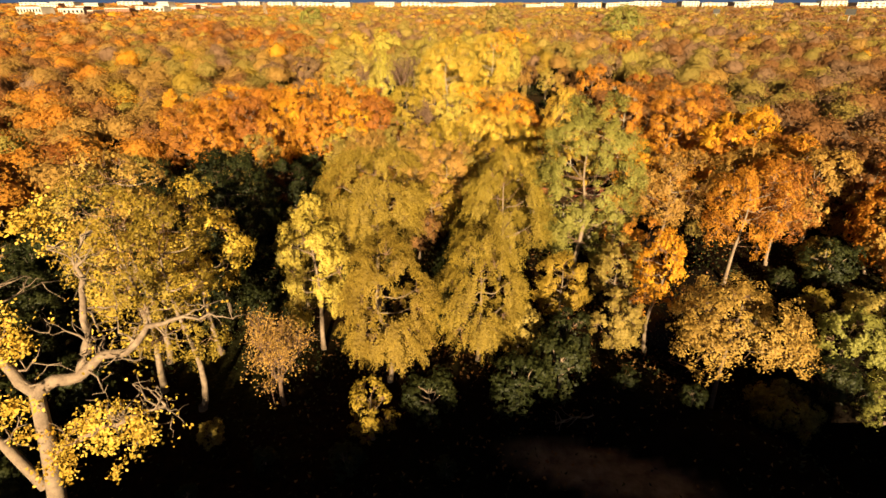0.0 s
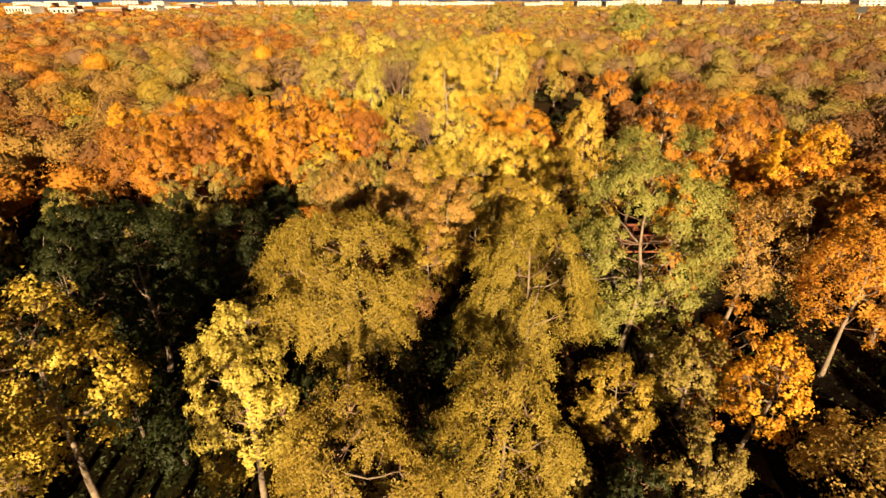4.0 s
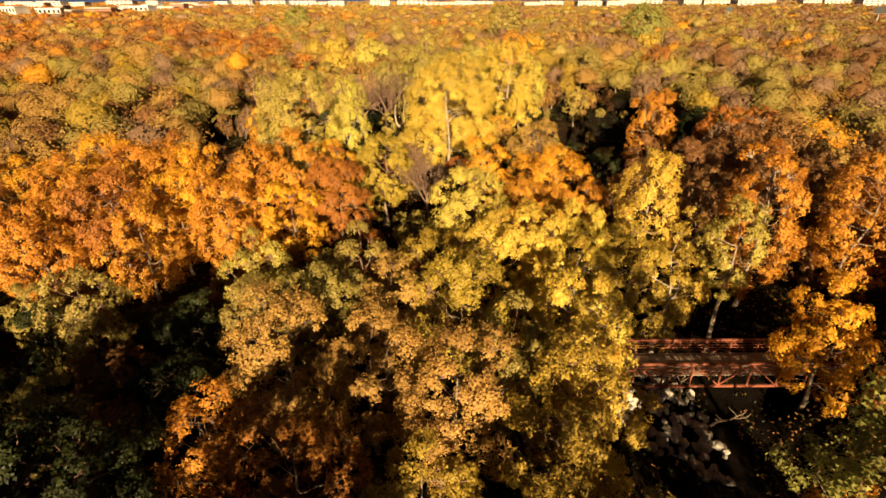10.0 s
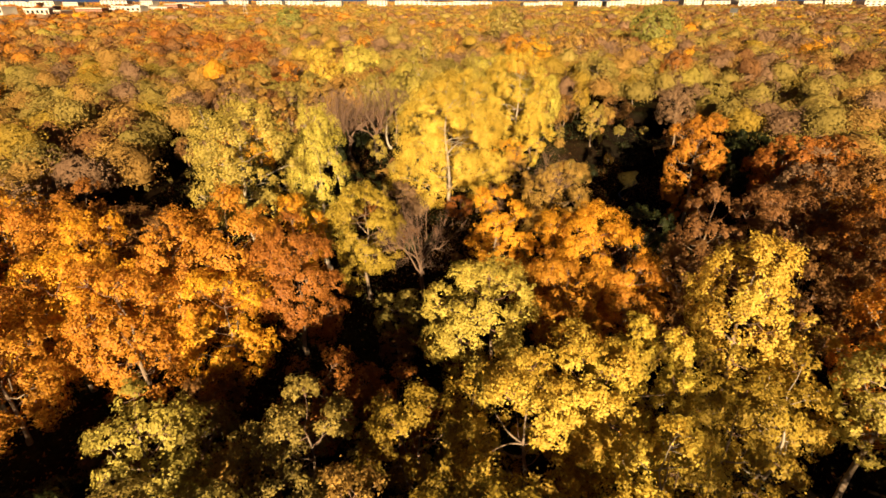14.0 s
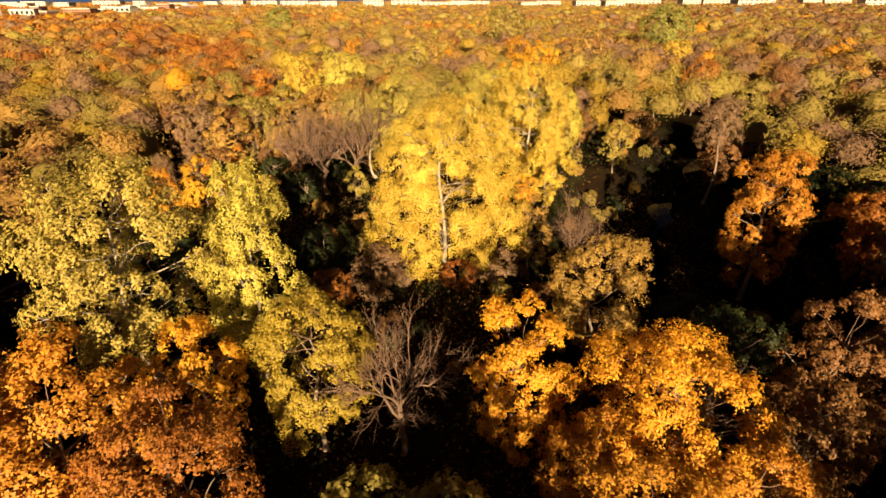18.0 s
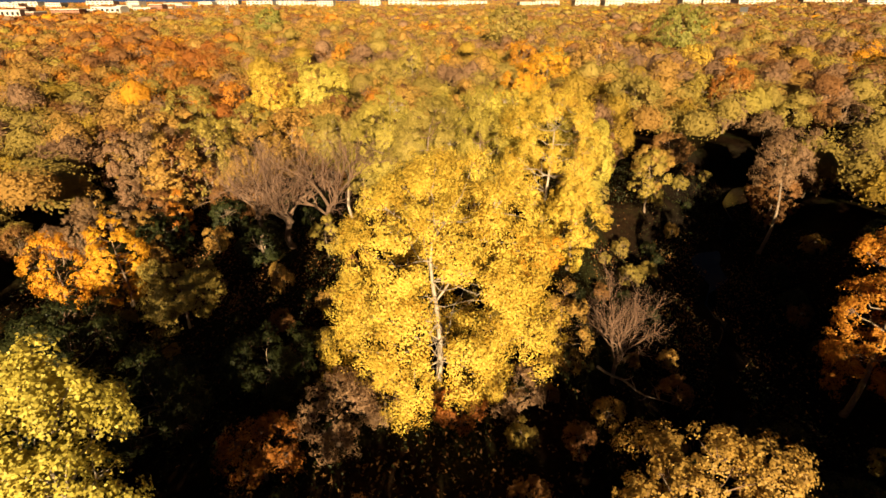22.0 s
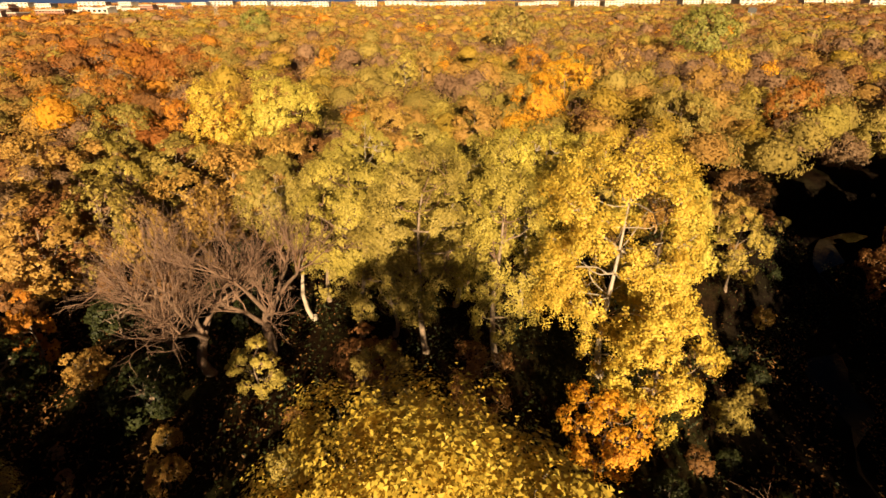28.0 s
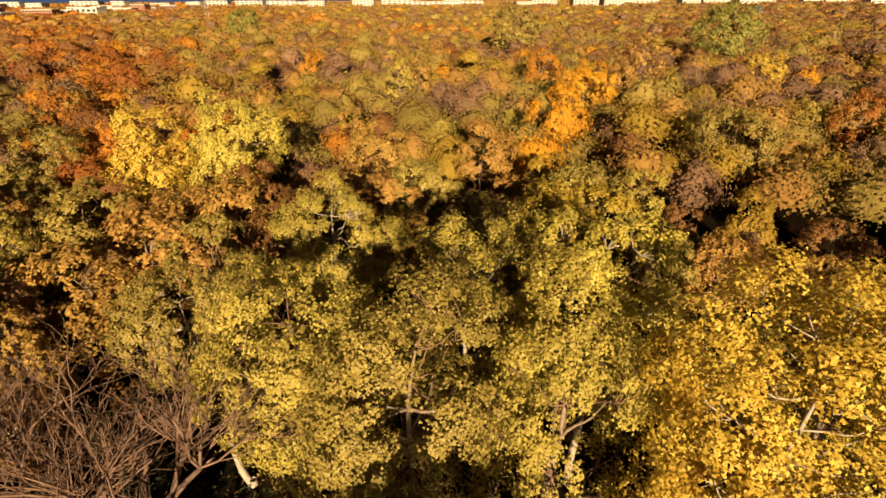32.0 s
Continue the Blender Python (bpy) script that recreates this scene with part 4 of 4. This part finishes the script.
def distant_woods():
    """All the wood past the nearer trees: billowing crowns set with leaf clumps that grow coarser with distance. Also
    unseen shade trees behind the start.
    """
    rng = np.random.default_rng(23)
    names = list(LEAF)
    vs, qs, ix, total = [], [], [], 0
    bulges = [billow(rng, 13) for k in range(9)]
    table = ["rust", "orange", "rust", "russet", "orange", "tan", "russet", "tan", "olive", "tan", "ochre", "olive", "brown", "tan", "russet", "olive", "russet", "brown", "olive", "russet"]
    for near, far, step, round_, rise, cards, size in ((0, 262, 7.6, 10, 5, 900, 0.36), (262, 345, 8.0, 10, 5, 480, 0.5), (345, 480, 8.8, 8, 4, 240, 0.72), (480, 720, 10.5, 7, 4, 110, 1.1), (720, 1600, 18, 7, 3, 44, 2.2), (1600, 4200, 62, 6, 3, 18, 10.5)):
        X, Y = np.meshgrid(np.arange(-far, far, step), np.arange(-70, far, step))
        X, Y = X + rng.uniform(-0.45, 0.45, X.shape) * step, Y + rng.uniform(-0.45, 0.45, X.shape) * step
        X, Y = X.ravel(), Y.ravel()
        d = np.hypot(X, Y)
        planted = (X > -52) & (X < 62) & (Y < 206) & (Y > 2)
        keep = (d >= near) & (d < far) & (np.abs(X) < 34 + 0.92 * np.maximum(Y, 0)) & ~planted & (creek_distance(X, Y) > 7)
        for hx, hy, hr in PLANTED:
            if hy > 200:
                keep &= np.hypot(X - hx, Y - hy) > hr + 1.5
        X, Y, d = X[keep], Y[keep], d[keep]
        n = len(X)
        r = step * rng.uniform(0.56, 0.86, n)
        hgt = np.minimum(r * rng.uniform(0.8, 1.25, n), 6.0)
        top = rng.uniform(9.0, 12.0, n) + 3.5 * (rng.random(n) < 0.06) - np.where(d > 1600, 2, 0)
        # unseen trees behind the start, heights set to throw shade over the foreground
        unseen_casters = Y < 4
        top = np.where(unseen_casters, np.minimum(11.5 - 0.33 * np.minimum(Y, 0), 24) - rng.uniform(0, 1.5, n), top)
        r = np.where(unseen_casters, r * 1.35, r)
        hgt = np.where(unseen_casters, 5.5, hgt)
        field = 1.5 * X / (np.maximum(Y, 0) + 60) + 0.45 * np.sin(X * 0.021 + 1.3) * np.cos(Y * 0.017) + 0.3 * np.sin(X * 0.05 + Y * 0.031) + rng.normal(0, 0.28, n)
        kind = np.clip(((field + 1.5) / 3.0 * len(table)).astype(int), 0, len(table) - 1)
        spot = rng.random(n)
        kind = np.array([names.index(k) for k in table])[kind]
        kind = np.where(spot < 0.03, names.index("lime"), np.where(spot < 0.05, names.index("golden"), np.where(spot < 0.13, names.index("brown"), kind)))
        a, e = np.meshgrid(np.arange(round_) * 2 * math.pi / round_, np.linspace(-0.35, math.pi / 2 - 0.12, rise), indexing="ij")
        shell = np.stack([np.cos(a) * np.cos(e), np.sin(a) * np.cos(e), np.sin(e)], -1).reshape(-1, 3)
        i, j = np.meshgrid(np.arange(round_), np.arange(rise - 1), indexing="ij")
        i2 = (i + 1) % round_
        net = np.stack([i * rise + j, i2 * rise + j, i2 * rise + j + 1, i * rise + j + 1], -1).reshape(-1, 4)
        tris = np.concatenate([net[:, [0, 1, 2]], net[:, [0, 2, 3]], np.array([[k * rise - 1, (k + 1) * rise - 1, rise - 1] for k in range(2, round_)])])
        for k in range(n):
            way = rng.normal(0, 1, (cards, 3))
            way[:, 2] = np.abs(way[:, 2]) * 1.1 - 0.35
            way /= np.linalg.norm(way, axis=1, keepdims=True)
            bulge = bulges[k % len(bulges)]
            turn = rng.uniform(0, 6.28)
            m = np.array([[math.cos(turn), math.sin(turn), 0], [-math.sin(turn), math.cos(turn), 0], [0, 0, 1]])
            scale, mid = np.array([r[k], r[k], hgt[k]]), np.array([X[k], Y[k], top[k] - hgt[k]])
            core = (shell * (bulge(shell) * rng.uniform(0.70, 0.84, len(shell)))[:, None]) @ m * scale + mid
            p = (way * (bulge(way) * rng.uniform(0.72, 1.16, cards))[:, None]) @ m * scale + mid
            v, q = blades(rng, p, way @ m + [0, -0.25, 0], size * (0.7 + 0.6 * rng.random(cards)), 0.3)
            vs += [core, v]
            qs += [tris + total, q + total + len(core)]
            total += len(core) + len(v)
            ix.append(np.full(len(tris) + len(q), kind[k]))
    me = mesh_from("distant_woods", np.concatenate(vs), np.concatenate(qs), None, [FAR_LEAF[k] for k in names], np.concatenate(ix))
    tagged(new("distant_woods", me), "autumn woodland in orange, russet and olive reaching the horizon, plus unseen shade trees behind the start", "woodland", kind="stuff")


distant_woods()


def undergrowth():
    """Knee-high weeds, leaf litter and bramble on the wood's floor."""
    rng = np.random.default_rng(31)
    n = 200000
    x, y = rng.uniform(-48, 60, n), rng.uniform(14, 205, n)
    patch = np.sin(x * 0.31 + 2 * np.sin(y * 0.13)) * np.sin(y * 0.27 + x * 0.05)
    tall = np.clip(0.35 + 0.5 * patch + rng.normal(0, 0.2, n), 0.05, 1.3)
    keep = (creek_distance(x, y) > 1.3) & (rng.random(n) < (0.55 + 0.45 * patch) * np.where(y < 34, 0.3, 1.0))
    x, y, tall = x[keep], y[keep], tall[keep]
    p = np.stack([x, y, land(x, y) + tall * rng.uniform(0.1, 1.0, len(x))], -1)
    v, q = blades(rng, p, np.tile([0.0, -0.3, 0.5], (len(p), 1)), 0.22, 0.6, 0.6)
    # three of four slots near black: the floor's shade in the weeds' colour
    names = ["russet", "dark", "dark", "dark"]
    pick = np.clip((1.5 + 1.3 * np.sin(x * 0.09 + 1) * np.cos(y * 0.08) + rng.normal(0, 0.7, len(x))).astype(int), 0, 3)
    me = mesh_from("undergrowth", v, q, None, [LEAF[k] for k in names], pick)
    tagged(new("undergrowth", me), "russet and shade-darkened green weeds and bramble on the woodland floor", "undergrowth", kind="stuff")


undergrowth()
tree(117, 357, 27, 13, "green", h=22, seed=150, leaf=0.7)
tree(40, 393, 26, 12, "olive", h=20, seed=151, leaf=0.75)
tree(62, 300, 20, 6, "tan", h=16, seed=152, leaf=0.6, dense=0.7)

# ---- footbridge over the creek ----


def footbridge():
    x0, x1, y0, y1, top, low, deck = 9.0, 35.0, 78.6, 82.1, 0.4, -2.1, -0.95
    ob = new("footbridge")
    ob.location = (x0, y0, 0)
    tagged(ob, "rusty red steel truss footbridge with a timber deck over the creek", "bridge")
    length, wide, n = x1 - x0, y1 - y0, 10
    step = length / n
    chord = box_mesh("chord", STEEL, (length, 0.2, 0.22), 0.02)
    post = box_mesh("post", STEEL, (0.14, 0.14, top - low - 0.2), 0.015)
    dlen = math.hypot(step, top - low - 0.2)
    brace = box_mesh("brace", STEEL, (dlen, 0.09, 0.11), 0.01)
    rail = box_mesh("rail", STEEL, (length, 0.05, 0.09), 0.01)
    beam = box_mesh("cross_beam", STEEL, (0.16, wide, 0.22), 0.02)
    angle = math.degrees(math.atan2(top - low - 0.2, step))
    for y in (0.0, wide):
        for z in (top, low):
            part("chord", chord, ob, m=pose(length / 2, y, z))
        for i in range(n + 1):
            part("post", post, ob, m=pose(i * step, y, (top + low) / 2))
        for i in range(n):
            part("brace", brace, ob, m=pose((i + 0.5) * step, y, (top + low) / 2, 0, angle if i % 2 else -angle, 0))
        for z in (-0.7, -0.4, -0.1, 0.2):
            part("rail", rail, ob, m=pose(length / 2, y + (0.1 if y == 0 else -0.1), z))
    for i in range(n + 1):
        part("cross_beam", beam, ob, m=pose(i * step, wide / 2, deck - 0.22))
    plank = box_mesh("plank", PLANK, (0.27, wide - 0.34, 0.07), 0.008)
    rng = np.random.default_rng(5)
    for i in range(int(length / 0.285)):
        part("plank", plank, ob, m=pose(0.15 + i * 0.285, wide / 2, deck - 0.075 + rng.uniform(-0.006, 0.006), 0, 0, rng.uniform(-0.3, 0.3)))
    for x in (x0 - 0.8, x1 + 0.8):
        block = new("bridge_abutment", box_mesh("bridge_abutment", CONCRETE, (2.0, 5.0, 5.0), 0.05))
        block.location = (x, (y0 + y1) / 2, -3.55)
        tagged(block, "grey concrete block that carries the footbridge's end", "abutment")


footbridge()


def riprap():
    rng = np.random.default_rng(9)
    shapes = []
    for s in range(6):
        bm = bmesh.new()
        bmesh.ops.create_icosphere(bm, subdivisions=1, radius=0.5)
        for v in bm.verts:
            v.co *= 1 + rng.uniform(-0.28, 0.28)
            v.co.z *= 0.7
        shapes.append(bm_mesh("stone", bm, STONE))
    for i in range(240):
        x, y = rng.uniform(14.0, 24.0), rng.uniform(71.0, 84.0)
        if creek_distance(x, y) > 12:
            continue
        s = rng.uniform(0.4, 1.25)
        ob = new("stone", shapes[i % 6])
        ob.matrix_basis = Matrix.LocRotScale((x, y, ground_z(x, y) + 0.12 * s), Euler(rng.uniform(0, 6.28, 3)), (s, s * rng.uniform(0.7, 1.2), s))
        tagged(ob, "pale broken limestone block on the creek bank", "stone", "stones by the footbridge")


riprap()


def log(x, y, z, length, turn, thick):
    rng = np.random.default_rng(int(x * 13 + y))
    ob = new("fallen_branch")
    ob.matrix_basis = pose(x, y, z, 0, 0, turn)
    tagged(ob, "grey fallen branch with broken twigs on the bank", "branch", "fallen branches")
    t = Tubes(6)
    line = bent(rng, (0, 0, 0), (length, 0, 0.2), 7, 0.03)
    t.add(line, np.linspace(thick, thick * 0.3, 8))
    part("stem", t.mesh("stem", BARK), ob)
    for k in range(7):
        a = line[rng.integers(2, 8)]
        d = rng.normal(0, 1, 3)
        d[2] = abs(d[2]) * 0.6
        t = Tubes(5)
        t.add(bent(rng, a, a + d / np.linalg.norm(d) * rng.uniform(0.6, 1.8), 3, 0.08), np.linspace(thick * 0.4, 0.015, 4))
        part("twig", t.mesh("twig", BARK), ob)


for x, y, l, a, t in ((41, 44.5, 4.5, 20, 0.12), (27, 41, 3.5, 140, 0.09), (22, 79.5, 4, 60, 0.2), (24, 77, 3.5, 20, 0.14), (17, 143, 6.5, -50, 0.16), (18.5, 148, 4, 80, 0.1),
                      (12, 30, 3.5, 200, 0.08), (32, 47, 4, 10, 0.1)):
    log(x, y, ground_z(x, y) + 0.1, l, a, t)

# ---- far edge: town buildings, masts ----


def building(x, y, w, deep, high, turn, wall, storeys, bays):
    ob = new("building")
    ob.matrix_basis = pose(x, y, 0, 0, 0, turn)
    words = "cream" if wall is RENDER_WALL else "red-brick"
    tagged(ob, f"far {words} flat-roofed building with {storeys} rows of windows", "building", "town at the horizon")
    bm = bmesh.new()
    box(bm, -w / 2, 0, 0, w / 2, deep, high)
    part("wall", bm_mesh("wall", bm, wall), ob)
    bm = bmesh.new()
    box(bm, -w / 2 - 0.5, -0.5, high, w / 2 + 0.5, deep + 0.5, high + 0.9)
    part("roof", bm_mesh("roof", bm, ROOF), ob)
    pane = box_mesh("window", GLASS, (w / bays * 0.55, 0.3, high / storeys * 0.5), 0.03)
    for s in range(storeys):
        for i in range(bays):
            part("window", pane, ob, m=pose(-w / 2 + (i + 0.5) * w / bays, -0.05, (s + 0.55) * high / storeys))


rng = np.random.default_rng(4)
for i in range(22):
    d = 760 + 34 * i + rng.uniform(-40, 40)
    x = -0.76 * d + i * 27 - rng.uniform(0, 110)
    building(x, d, rng.uniform(12, 44), 25, rng.uniform(11, 19), rng.uniform(-15, 25), RENDER_WALL if rng.random() < 0.7 else BRICK_WALL, int(rng.integers(2, 5)), int(rng.integers(4, 10)))
# pale row added to brighten the strip along the horizon
for i in range(34):
    d = 1700 + rng.uniform(0, 500)
    building(-1500 + i * 98 + rng.uniform(-40, 40), d, rng.uniform(40, 110), 40, rng.uniform(13, 22) + 3 * (i > 20), rng.uniform(-6, 6), RENDER_WALL, 3, 6)


def billboard(x, y, top, turn):
    ob = new("billboard")
    ob.matrix_basis = pose(x, y, 0, 0, 0, turn)
    tagged(ob, "dark panel sign on a tall single steel pole", "billboard", "roadside signs")
    t = Tubes(10)
    t.add([(0, 0, 0), (0, 0, top - 6), (0, 0, top - 1)], [0.55, 0.5, 0.4])
    part("pole", t.mesh("pole", METAL), ob)
    part("panel", box_mesh("panel", DARK_PANEL, (9, 0.6, 5.5), 0.05), ob, m=pose(0, -0.8, top - 2.7))
    part("catwalk", box_mesh("catwalk", METAL, (9, 1.0, 0.15), 0.02), ob, m=pose(0, -1.4, top - 5.7))


billboard(417, 568, 21.0, -35)
billboard(389, 790, 17.5, -25)


def pylon(x, y, top):
    ob = new("pylon")
    ob.location = (x, y, 0)
    tagged(ob, "grey steel lattice pylon above the trees", "pylon")
    for sx, sy in ((-1, -1), (1, -1), (1, 1), (-1, 1)):
        t = Tubes(4)
        t.add([(sx * 3, sy * 3, 0), (sx * 1.2, sy * 1.2, top * 0.7), (sx * 0.3, sy * 0.3, top)], [0.22, 0.18, 0.12])
        part("leg", t.mesh("leg", METAL), ob)
    for k in range(8):
        z0, z1 = top * k / 9, top * (k + 1) / 9
        w0, w1 = (3 - 2.5 * z / top for z in (z0, z1))
        t = Tubes(4)
        t.add([(-w0, -w0, z0), (w1, -w1, z1)], [0.1, 0.1])
        part("brace", t.mesh("brace", METAL), ob)
    for z in (0.78, 0.88):
        part("crossarm", box_mesh("crossarm", METAL, (9, 0.3, 0.3), 0.03), ob, m=pose(0, 0, top * z))


pylon(-266, 832, 27)
pylon(-20, 1250, 27)
